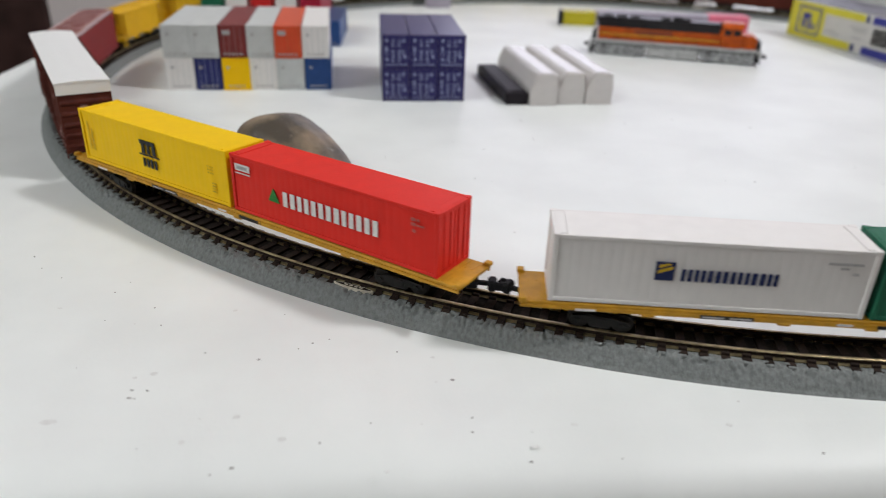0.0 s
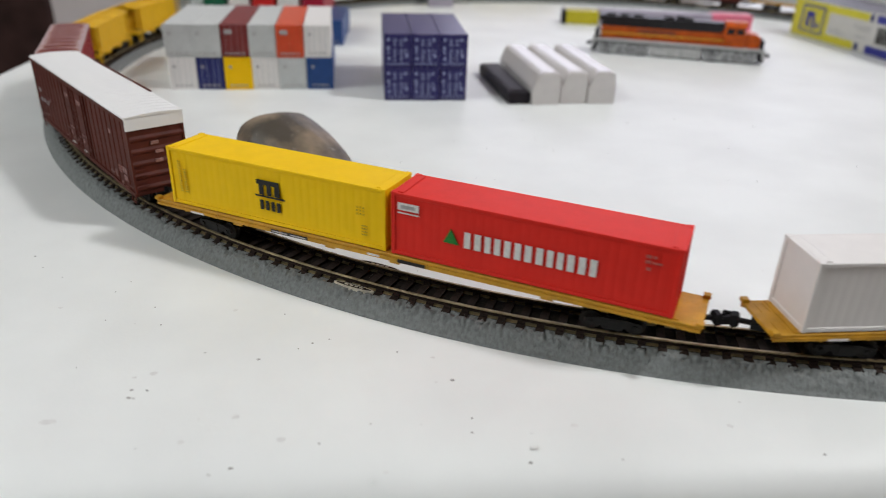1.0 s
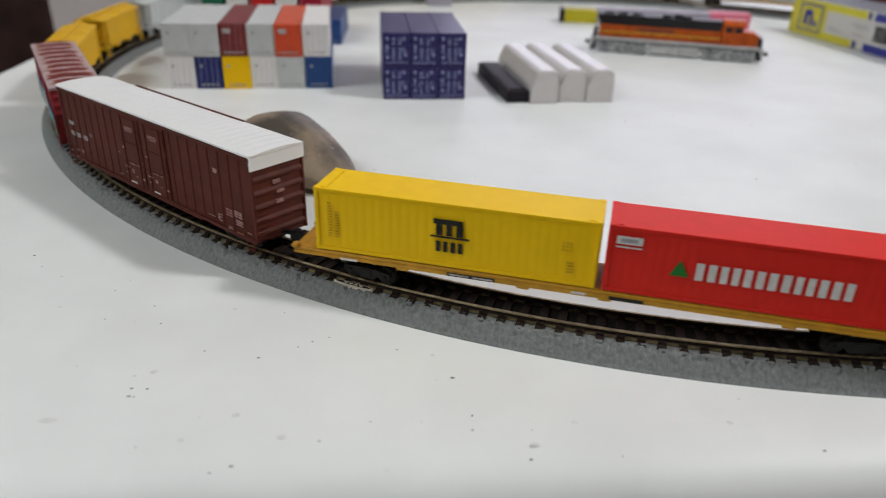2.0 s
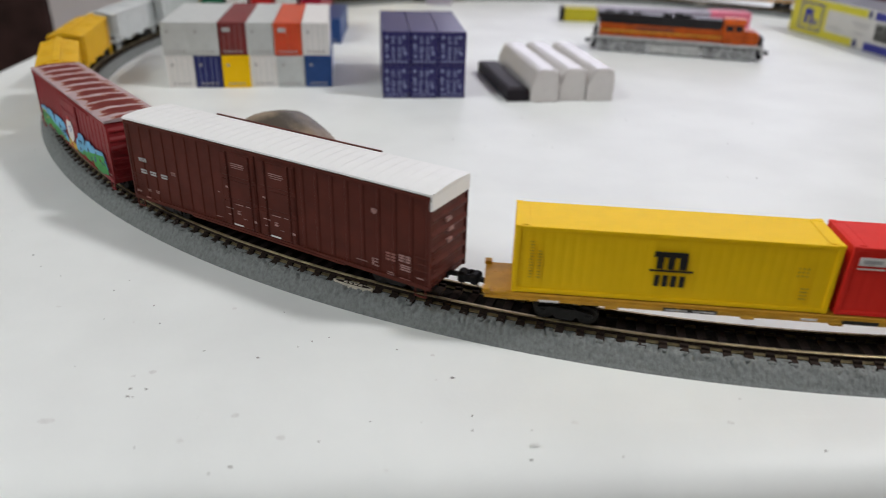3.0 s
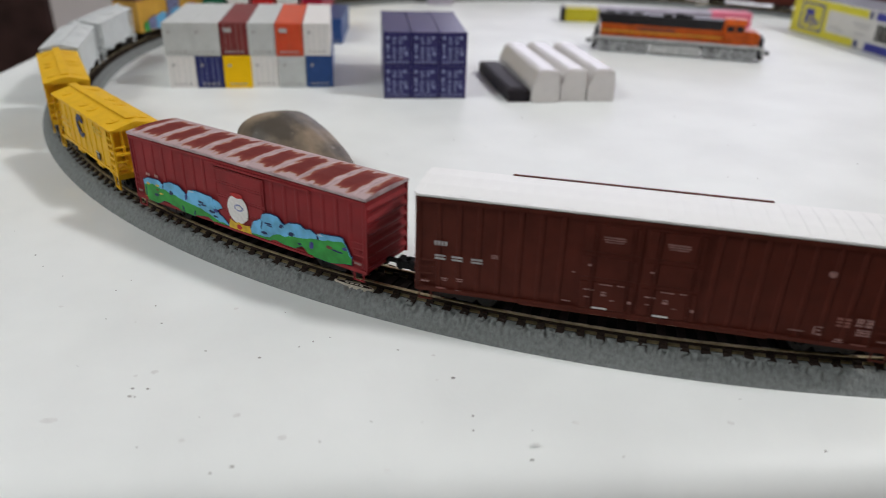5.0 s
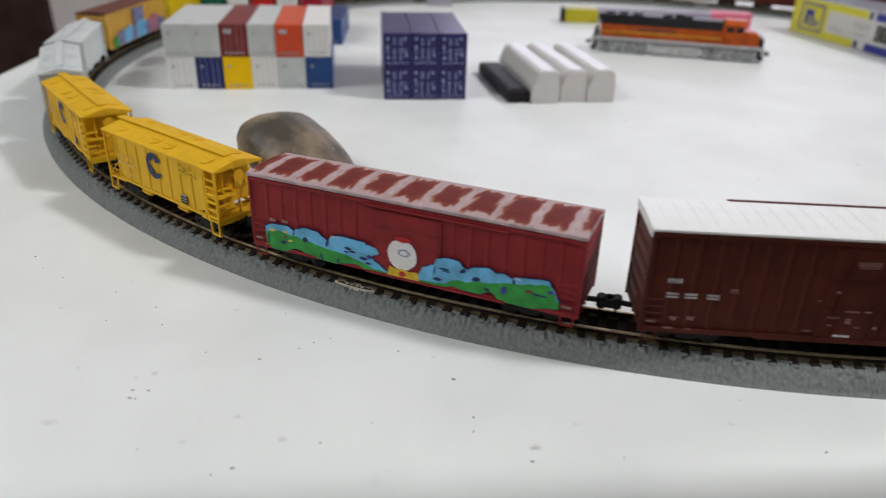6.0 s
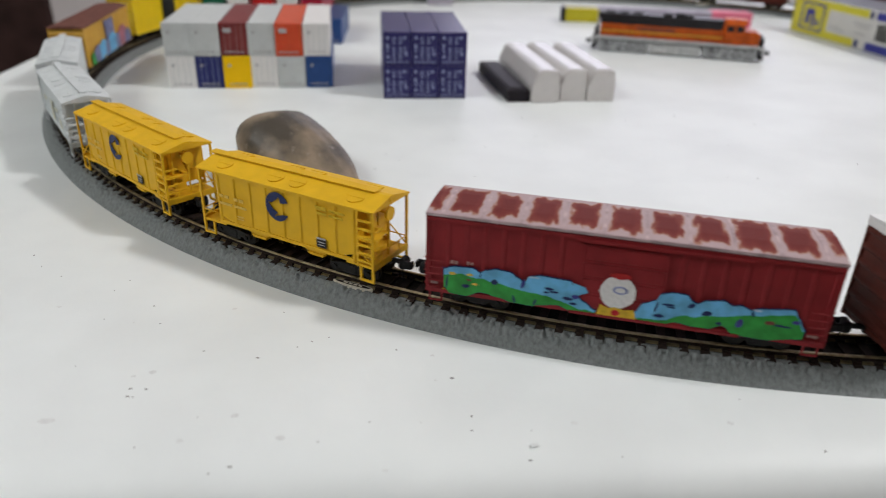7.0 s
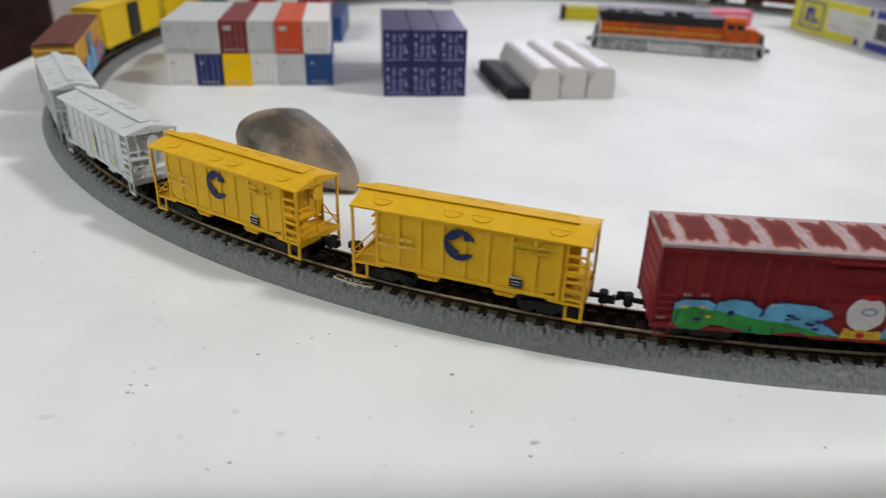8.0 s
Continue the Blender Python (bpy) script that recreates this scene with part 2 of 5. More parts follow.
# ---- mesh helpers, all in millimetres ----
def box(bm, x0, x1, y0, y1, z0, z1, bevel=0.0, seg=1):
    r = bmesh.ops.create_cube(bm, size=1)
    for v in r["verts"]:
        v.co = Vector(((x0 + x1) / 2 + v.co.x * (x1 - x0), (y0 + y1) / 2 + v.co.y * (y1 - y0), (z0 + z1) / 2 + v.co.z * (z1 - z0)))
    if bevel:
        es = list({e for v in r["verts"] for e in v.link_edges})
        bmesh.ops.bevel(bm, geom=es, offset=bevel, segments=seg, affect="EDGES", profile=0.5)
    return bm


def boxes(*rows, bevel=0.0):
    bm = bmesh.new()
    for r in rows:
        box(bm, *r, bevel=bevel)
    return bm


def prism(bm, outline, axis, a, b):
    """A closed outline of 2D points pushed from a to b along an axis."""
    def at(p, d):
        return {"x": (d, p[0], p[1]), "y": (p[0], d, p[1]), "z": (p[0], p[1], d)}[axis]
    lo = [bm.verts.new(at(p, a)) for p in outline]
    hi = [bm.verts.new(at(p, b)) for p in outline]
    n = len(outline)
    fs = [bm.faces.new(lo[::-1]), bm.faces.new(hi)]
    for i in range(n):
        fs.append(bm.faces.new((lo[i], lo[(i + 1) % n], hi[(i + 1) % n], hi[i])))
    bmesh.ops.recalc_face_normals(bm, faces=fs)
    return bm


def rod(bm, p, q, r, seg=8):
    p, q = Vector(p), Vector(q)
    d = q - p
    m = Matrix.Translation((p + q) / 2) @ d.to_track_quat("Z", "Y").to_matrix().to_4x4()
    bmesh.ops.create_cone(bm, cap_ends=True, segments=seg, radius1=r, radius2=r, depth=d.length, matrix=m)
    return bm


def mesh_of(name, bm, material, smooth=False):
    for v in bm.verts:
        v.co *= 0.001
    me = bpy.data.meshes.new(name)
    bm.to_mesh(me)
    bm.free()
    me.materials.append(material)
    if smooth:
        for f in me.polygons:
            f.use_smooth = True
    return me


def part(name, bm, material, parent=None, label="", smooth=False):
    ob = new(name, mesh_of(name, bm, material, smooth))
    if parent:
        ob.parent = parent
    return tagged(ob, label)


def part_again(src, parent, x=0.0, y=0.0, z=0.0, rz=0.0):
    ob = new(src.name.split(".")[0], src.data)
    ob.parent = parent
    ob.matrix_basis = pose(x / 1000, y / 1000, z / 1000, 0, 0, rz)
    return ob


def thing(name, label, category, group=""):
    return tagged(new(name), label, category, group)


def disc_outline(w, h, n=20, rough=0.0, seed=0):
    rnd = random.Random(seed)
    return [(w / 2 * math.cos(2 * math.pi * i / n) * (1 + rnd.uniform(-rough, rough)),
             h / 2 * math.sin(2 * math.pi * i / n) * (1 + rnd.uniform(-rough, rough))) for i in range(n)]


def decal(name, outlines, material, parent, y, thick=0.08, label=""):
    """Flat print on the outer side: outlines in (x, z), standing proud towards -y."""
    for o in outlines:
        last = part(name, prism(bmesh.new(), o, "y", y - thick, y + 0.05), material, parent, label)
    return last


def rect(x0, x1, z0, z1, lean=0.0):
    return [(x0, z0), (x1, z0), (x1 + lean, z1), (x0 + lean, z1)]


# ---- the room ----
def room():
    x0, x1, y0, y1, z0, z1 = -2600, 2600, -1900, 2300, -745, 1680
    tagged(part("floor", boxes((x0 - 100, x1 + 100, y0 - 100, y1 + 300, z0 - 80, z0)), M["floor"]), "brown tiled floor under the table", "floor", kind="structure")
    tagged(part("ceiling", boxes((x0 - 100, x1 + 100, y0 - 100, y1 + 100, z1, z1 + 80)), M["ceiling"]), "plain white painted ceiling", "ceiling", kind="structure")
    tagged(part("wall_west", boxes((x0 - 100, x0, y0, y1, z0, z1)), M["wall"]), "plain pale painted wall", "wall", kind="structure")
    tagged(part("wall_east", boxes((x1, x1 + 100, y0, y1, z0, z1)), M["wall"]), "plain pale painted wall", "wall", kind="structure")
    # Unseen wall behind the camera, darkened to reduce light on the near sides.
    tagged(part("wall_south", boxes((x0 - 100, x1 + 100, y0 - 100, y0, z0, z1)), M["wall_dull"]), "unseen dull wall added to cut the front fill light", "wall", kind="structure")
    wx0, wx1, wz0, wz1 = 0, 1500, 130, 1350
    north = boxes((x0 - 100, wx0, y1, y1 + 100, z0, z1), (wx1, x1 + 100, y1, y1 + 100, z0, z1),
                  (wx0, wx1, y1, y1 + 100, z0, wz0), (wx0, wx1, y1, y1 + 100, wz1, z1))
    tagged(part("wall_north", north, M["wall"]), "pale painted wall with a window opening", "wall", kind="structure")
    w = tagged(new("window_1"), "white framed window letting in daylight", "window", kind="structure")
    fr = boxes((wx0, wx0 + 50, y1 + 20, y1 + 80, wz0, wz1), (wx1 - 50, wx1, y1 + 20, y1 + 80, wz0, wz1),
               (wx0 + 50, wx1 - 50, y1 + 20, y1 + 80, wz0, wz0 + 50), (wx0 + 50, wx1 - 50, y1 + 20, y1 + 80, wz1 - 50, wz1))
    part("window_frame", fr, M["frame_white"], w)
    # dark furniture beside the table
    c = thing("dark_cabinet", "dark brown wooden cabinet standing beyond the table", "cabinet")
    part("body", boxes((0, 700, 0, 420, -690, 260), bevel=6), M["dark_wood"], c)
    part("plinth", boxes((20, 680, 20, 400, -745, -690)), M["dark_wood"], c)
    c.matrix_world = pose(-1.160, 0.712, 0, 0, 0, 30)


def folding_table():
    t = thing("folding_table", "white speckled plastic folding table with rounded edges", "table")
    W, D, R, H = 1500.0, 766.0, 35.0, 46.0
    bm = bmesh.new()
    out = []
    for cx_, cy_, a0 in ((R, R, 180), (W - R, R, 270), (W - R, D - R, 0), (R, D - R, 90)):
        for i in range(9):
            a = radians(a0 + 90 * i / 8)
            out.append((cx_ + R * math.cos(a), cy_ + R * math.sin(a)))
    rings = []
    for inset, z in ((17, 0), (13, -0.25), (9, -1.0), (5.6, -2.4), (2.8, -4.6), (0.9, -7.6), (0, -12), (0, -H + 6), (2, -H + 2), (6, -H)):
        ring = []
        for x, y in out:
            sx, sy = 1 - 2 * inset / W, 1 - 2 * inset / D
            ring.append(bm.verts.new((W / 2 + (x - W / 2) * sx, D / 2 + (y - D / 2) * sy, z)))
        rings.append(ring)
    for a, b in zip(rings, rings[1:]):
        for i in range(len(a)):
            bm.faces.new((a[i], b[i], b[(i + 1) % len(a)], a[(i + 1) % len(a)]))
    bm.faces.new(rings[0])
    bm.faces.new(rings[-1][::-1])
    bmesh.ops.recalc_face_normals(bm, faces=bm.faces)
    top = part("tabletop", bm, M["table"], t)
    for f in top.data.polygons:
        f.use_smooth = len(f.vertices) == 4
    for x in (120, W - 120):
        for y in (90, D - 90):
            part("leg", rod(bmesh.new(), (x, y, -745), (x, y, -H), 14, 14), M["steel"], t)
        part("crossbar", rod(bmesh.new(), (x, 90, -300), (x, D - 90, -300), 9, 12), M["steel"], t)
    t.matrix_world = pose(-0.2545, 0.0895, 0, 0, 0, 3.8)
    return t


def table_marks():
    """Dark crumbs and faint smudges lying on the tabletop."""
    rnd = random.Random(7)
    spots = [(-125.7, 200.6, .4), (-119.7, 193.3, .3), (-111.0, 187.6, .25), (-88.5, 164.6, .3), (-91.9, 179.8, .35), (-89.9, 185.9, .25), (-77.7, 171.9, .35),
             (-72.9, 163.0, .35), (-41.1, 170.0, .25), (-57.4, 150.7, .25), (-43.3, 148.3, .45), (-34.3, 153.4, .3), (-31.1, 156.1, .4), (-27.0, 158.1, .3)]
    spots += [(-8.9, 153.1, .35), (-69.8, 135.0, .5), (-66.2, 134.9, .4), (-69.4, 132.1, .45), (-68.1, 131.9, .35), (-13.2, 125.1, .25), (-23.5, 118.4, .3), (-61.4, 115.5, .25),
              (-40.2, 110.5, .5), (-44.1, 108.5, .35), (5.1, 141.7, .55), (9.5, 127.8, .4), (9.4, 123.0, .35), (21.3, 114.1, .4), (85.2, 118.6, .45), (40.9, 115.7, .3)]
    for _ in range(24):
        spots.append((rnd.uniform(-190, 130), rnd.uniform(110, 330), rnd.uniform(0.08, 0.18)))
    for _ in range(18):
        spots.append((rnd.uniform(-60, 230), rnd.uniform(280, 380), rnd.uniform(0.2, 0.45)))
    bm, soft = bmesh.new(), bmesh.new()
    for i, (x, y, r) in enumerate(spots):
        k = 6 + i % 3
        o = disc_outline(2 * r * rnd.uniform(.9, 1.6), 1.5 * r, k, 0.3, i)
        prism(bm, [(x + .75 * a, y + .75 * b) for a, b in o], "z", -0.02, 0.05 + 0.12 * r)
    worn = [(-55.2, 171.4, .8), (-67.2, 141.5, 1.0), (-43.2, 126.4, 1.0), (-83.6, 123.2, 1.6), (-52.9, 117.8, .8), (-32.0, 119.4, 1.0), (22.8, 118.9, .8), (32.5, 126.2, .8)]
    for i in range(34):
        x, y, r = worn[i] if i < len(worn) else (rnd.uniform(-150, 120), rnd.uniform(108, 240), rnd.uniform(0.3, 0.8))
        o = disc_outline(2 * r, 1.5 * r, 9, 0.35, i + 100)
        prism(soft, [(x + a, y + b) for a, b in o], "z", -0.02, 0.015)
    tagged(part("dirt_specks", bm, M["speck"]), "small dark crumbs scattered on the tabletop", "crumbs", kind="stuff")
    tagged(part("grey_smudges", soft, M["smudge"]), "faint grey scuffs on the tabletop", "scuffs", kind="stuff")


# ---- the circle of track ----
CX, CY, R = 131.2, 496.6, 347.5
RAIL_TOP = 6.8


def arc_sweep(bm, profile, a0, a1, n, wobble=0.0, seed=0):
    """Sweep a chain of (offset from the centre line, z) along the curve; the curve's centre is the origin."""
    rings = []
    for i in range(n + 1):
        a = radians(a0 + (a1 - a0) * i / n)
        ring = []
        for k, (o, z, rough) in enumerate(profile):
            if wobble and rough:
                w = noise.noise(Vector((a * R * 0.8, o * 0.8, z + seed))) + 0.9 * noise.noise(Vector((a * R * 1.35, o * .9, z + 9 + seed)))
                o2, z2 = o + wobble * rough * w * 0.6, z + wobble * rough * w
            else:
                o2, z2 = o, z
            ring.append(bm.verts.new(((R + o2) * math.sin(a), -(R + o2) * math.cos(a), z2)))
        rings.append(ring)
    for p, q in zip(rings, rings[1:]):
        for k in range(len(profile) - 1):
            bm.faces.new((p[k], q[k], q[k + 1], p[k + 1]))
    return rings


def closed_sweep(profile, a0, a1, n):
    bm = bmesh.new()
    rings = arc_sweep(bm, [(o, z, 0) for o, z in profile + profile[:1]], a0, a1, n)
    bmesh.ops.remove_doubles(bm, verts=bm.verts, dist=1e-4)
    bm.faces.ensure_lookup_table()
    ends = [e for e in bm.edges if e.is_boundary]
    if ends:
        bmesh.ops.holes_fill(bm, edges=ends)
    bmesh.ops.recalc_face_normals(bm, faces=bm.faces)
    return bm


def track_section():
    s = thing("track_section", "curved model railway track on grey ballast roadbed", "track", "sections of the track circle")
    bm = bmesh.new()
    side = [(12.5, 0.0, 0), (12.45, 0.4, 0), (12.0, 0.5, 0), (11.75, 1.2, .3), (11.0, 2.2, .5), (10.5, 2.9, .8), (10.1, 3.45, 1.1), (9.7, 3.95, 1.5),
            (9.3, 4.35, 1.8), (8.9, 4.65, 2.0), (8.5, 4.8, 2.0), (8.1, 4.85, 1.9), (7.7, 4.9, 1.8), (7.3, 4.9, 1.6), (6.8, 4.9, 1.2), (6.2, 4.8, .8), (5.7, 4.6, .4)]
    arc_sweep(bm, side, 0.0, 45.0, 760, 0.40, 3)
    inner = [(-o, z - (.7 if z > 3 else 0), r * .6) for o, z, r in side[::-1]]
    arc_sweep(bm, inner, 0.0, 45.0, 760, 0.27, 11)
    bmesh.ops.recalc_face_normals(bm, faces=bm.faces)
    for i in range(54):
        # a chip of ballast under the end of each tie
        chip = box(bmesh.new(), -.95, .95, -8.75, -7.7, 4.0, 5.0, bevel=.2)
        a = radians(45 * (i + .5) / 54)
        turned = Matrix.Rotation(a, 4, "Z") @ Matrix.Translation((0, -R, 0))
        grown = {v: bm.verts.new(turned @ v.co) for v in chip.verts}
        for f in chip.faces:
            bm.faces.new([grown[v] for v in f.verts])
        chip.free()
    part("roadbed", bm, M["ballast"], s, "grey textured ballast shoulders", True)
    bm = bmesh.new()
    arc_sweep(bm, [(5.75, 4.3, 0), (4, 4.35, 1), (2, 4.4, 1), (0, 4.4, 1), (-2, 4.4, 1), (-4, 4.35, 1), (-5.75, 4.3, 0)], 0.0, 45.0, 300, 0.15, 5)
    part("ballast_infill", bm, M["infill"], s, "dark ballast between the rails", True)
    for c in (4.9, -4.9):
        head = [(c - .28, 6.3), (c + .28, 6.3), (c + .45, 6.42), (c + .45, 6.7), (c + .3, 6.8), (c - .3, 6.8), (c - .45, 6.7), (c - .45, 6.42)]
        web = [(c - .2, 5.1), (c + .2, 5.1), (c + .2, 6.32), (c - .2, 6.32)]
        foot = [(c - 1.1, 4.95), (c + 1.2, 4.95), (c + 1.2, 5.16), (c + .3, 5.3), (c - .3, 5.3), (c - 1.1, 5.16)]
        rail = part("rail", closed_sweep(head, 0.02, 44.98, 90), M["rail"], s, "tarnished bronze-coloured rail")
        # Web takes the dark tie colour to paint the shade under the head.
        part("rail_web", closed_sweep(web, 0.02, 44.98, 90), M["tie"], rail, "rail web painted dark for the shade under the head")
        part("rail_foot", closed_sweep(foot, 0.02, 44.98, 90), M["rail"], rail)
    n = 54
    bm = boxes((-1.1, 1.1, -7.9, 7.9, 3.2, 5.12))
    for y in (4.9, -4.9):
        for d in (-1.05, 1.05):
            box(bm, -1.0, 1.0, y + d - .45, y + d + .45, 5.12, 5.8)
    me = mesh_of("tie", bm, M["tie"])
    for i in range(n):
        a = radians(45 * (i + .5) / n)
        ob = new("tie", me)
        ob.parent = s
        ob.matrix_basis = pose(R * math.sin(a) / 1000, -R * math.cos(a) / 1000, 0, 0, 0, math.degrees(a))
    # joiner shoes at the joint
    for c in (1, -1):
        y = -R - c * 7.25
        ring = [(6.6 * math.cos(k * math.pi / 12), .98 * math.sin(k * math.pi / 12)) for k in range(24)]
        j = part("rail_joiner", prism(bmesh.new(), [(px, y + py) for px, py in ring], "z", 4.3, 5.62), M["joiner"], s, "pale oval rail joiner")
        part("joiner_slot", prism(bmesh.new(), [(.88 * px, y + .66 * py) for px, py in ring], "z", 5.56, 5.67), M["tie"], j, "dark recess in the joiner")
        for px in (-2.9, -1.3, .3, 1.9):
            part("joiner_mark", boxes((px, px + 1.1, y - .3, y + .3, 5.6, 5.72)), M["joiner"], j)
    s.matrix_world = pose(CX / 1000, CY / 1000, 0, 0, 0, -25.7)
    for i in range(1, 8):
        copy_thing(s, pose(CX / 1000, CY / 1000, 0, 0, 0, -25.7 + 45 * i))


room()
folding_table()
table_marks()
track_section()


# ---- the train ----
MOVERS = []      # thing, angle behind the lead car, truck spacing, offset along, height
WHEELS = []


def coupler(parent, half, s, tb):
    """A draft box, shank and knuckle that swing towards the track's centre line."""
    u = half + 4
    swing = math.atan2(math.sqrt(R * R - tb * tb / 4) - math.sqrt(R * R - u * u), 11.0)
    bm = boxes((3.4, 6.8, -1.6, 1.6, 11.3, 13.3), (6.6, 10.4, -.5, .5, 11.8, 12.9))
    box(bm, 9.5, 11.9, -2.1, 1.8, 10.7, 13.9, bevel=.6)
    box(bm, 11.2, 13.7, -2.0, -.9, 11.2, 13.5, bevel=.3)
    box(bm, 12.9, 13.8, -1.7, .1, 11.4, 13.3, bevel=.2)
    rod(bm, (10.4, -.6, 10.8), (10.9, -1.6, 8.4), .2, 6)
    if s < 0:
        bmesh.ops.rotate(bm, verts=bm.verts, cent=(0, 0, 0), matrix=Matrix.Rotation(math.pi, 3, "Z"))
    ob = part("coupler", bm, M["coupler"], parent, "black knuckle coupler")
    ob.matrix_basis = pose(s * (half - 7) / 1000, 0, 0, 0, 0, s * math.degrees(swing))


def truck(parent, x, turn):
    t = new("truck")
    t.parent = parent
    t.matrix_basis = pose(x / 1000, 0, 0, 0, 0, turn)
    bm = bmesh.new()
    for y in (-5.7, 5.7):
        prism(bm, [(-7.3, 9.3), (-6.2, 8.6), (-3.2, 9.2), (-2.2, 8.0), (2.2, 8.0), (3.2, 9.2), (6.2, 8.6), (7.3, 9.3), (7.0, 10.6), (3, 11.2), (-3, 11.2), (-7.0, 10.6)],
              "y", y - .45, y + .45)
        for d in (-5.5, 5.5):
            rod(bm, (d, y - .8 * (1 if y > 0 else -1), 9.45), (d, y + .9 * (1 if y > 0 else -1), 9.45), .75, 8)
        box(bm, -1.5, 1.5, y - .65, y + .65, 8.3, 10.8)
    box(bm, -1.6, 1.6, -5.3, 5.3, 9.6, 11.6)
    part("side_frame", bm, M["truck"], t, "black truck side frames")
    for d in (-5.5, 5.5):
        bm = bmesh.new()
        rod(bm, (0, -5, 0), (0, 5, 0), .45, 8)
        for y in (-4.35, 4.35):
            rod(bm, (0, y - .55, 0), (0, y + .55, 0), 2.65, 20)
            rod(bm, (0, y - (.75 if y > 0 else -.55), 0), (0, y - (.55 if y > 0 else -.75), 0), 3.0, 20)
            for k in range(3):
                a = 2 * math.pi * k / 3
                rod(bm, (1.5 * math.cos(a), y - .6, 1.5 * math.sin(a)), (1.5 * math.cos(a), y + .6, 1.5 * math.sin(a)), .3, 6)
        w = part("wheelset", bm, M["wheel"], t, "dark metal wheelset")
        w.matrix_basis = pose(d / 1000, 0, 9.45 / 1000)
        WHEELS.append((w, d))
    return t


def running_gear(parent, tb, half):
    turn = math.degrees(math.asin(tb / 2 / R))
    truck(parent, tb / 2, turn)
    truck(parent, -tb / 2, -turn)
    coupler(parent, half, 1, tb)
    coupler(parent, half, -1, tb)


def mover(ob, rel, tb, u=0.0, z=0.0):
    MOVERS.append((ob, rel, tb, u, z))


# -- containers --
def container(name, label, colour, length=76.2, high=18.3, group="", ribs=True, width=15.24):
    c = thing(name, label, "container", group)
    h, w = length / 2, width / 2
    bm = bmesh.new()
    n = int(length / 2.6) if ribs else 0
    one = [(-h + .5, -w + .45)]
    for i in range(n):
        x = -h + 2.4 + (2 * h - 4.8) * (i + .5) / n
        one += [(x - .95, -w + .45), (x - .5, -w + .40), (x + .5, -w + .40), (x + .95, -w + .45)]
    one.append((h - .5, -w + .45))
    prism(bm, one + [(x, -y) for x, y in one[::-1]], "z", .35, high - .35)
    part("body", bm, M[colour], c)
    fr = bmesh.new()
    for x in (-h, h - 1.2):
        for y in (-w, w - 1.2):
            box(fr, x, x + 1.2, y, y + 1.2, 0, high, bevel=.12)
    for y in (-w, w - .9):
        box(fr, -h + 1.2, h - 1.2, y + .1, y + .85, 0.1, 1.2, bevel=.1)
        box(fr, -h + 1.2, h - 1.2, y + .1, y + .85, high - 1.1, high - .1, bevel=.1)
    for x in (-h, h - .9):
        box(fr, x + .05, x + .9, -w + 1.2, w - 1.2, 0.1, 1.2)
        box(fr, x + .05, x + .9, -w + 1.2, w - 1.2, high - 1.2, high - .1)
    part("frame", fr, M[colour], c)
    rf = boxes((-h + 3.4, h - 3.4, -w + .75, w - .75, high - .4, high - .12), (-h + .9, -h + 3.2, -w + 1.2, w - 1.2, high - .4, high - .02),
               (h - 3.2, h - .9, -w + 1.2, w - 1.2, high - .4, high - .02))
    part("roof", rf, M[colour], c)
    cast = mesh_of("corner_casting", boxes((-.85, .85, -.83, .83, high - .9, high + .08), bevel=.1), M[colour])
    for x in (-h + .8, h - .8):
        for y in (-w + .8, w - .8):
            ob = new("corner_casting", cast)
            ob.parent = c
            ob.matrix_basis = pose(x / 1000, y / 1000, 0)
    bar = mesh_of("locking_bar", rod(bmesh.new(), (0, 0, .9), (0, 0, high - .9), .13, 6), M[{"white_box": "grey_box", "navy_box": "blue_ink", "maroon_box": "pink_ink", "orange_box": "red_box"}.get(colour, colour)])
    for y in (-w + 1.3, .1):
        dr = part("door", boxes((h - .5, h - .12, y, y + w - 1.4, 1.3, high - 1.3), bevel=.08), M[colour], c)
        for d in (1.6, 4.4):
            ob = new("locking_bar", bar)
            ob.parent = dr
            ob.matrix_basis = pose((h + .05) / 1000, (y + d) / 1000, 0)
    return c


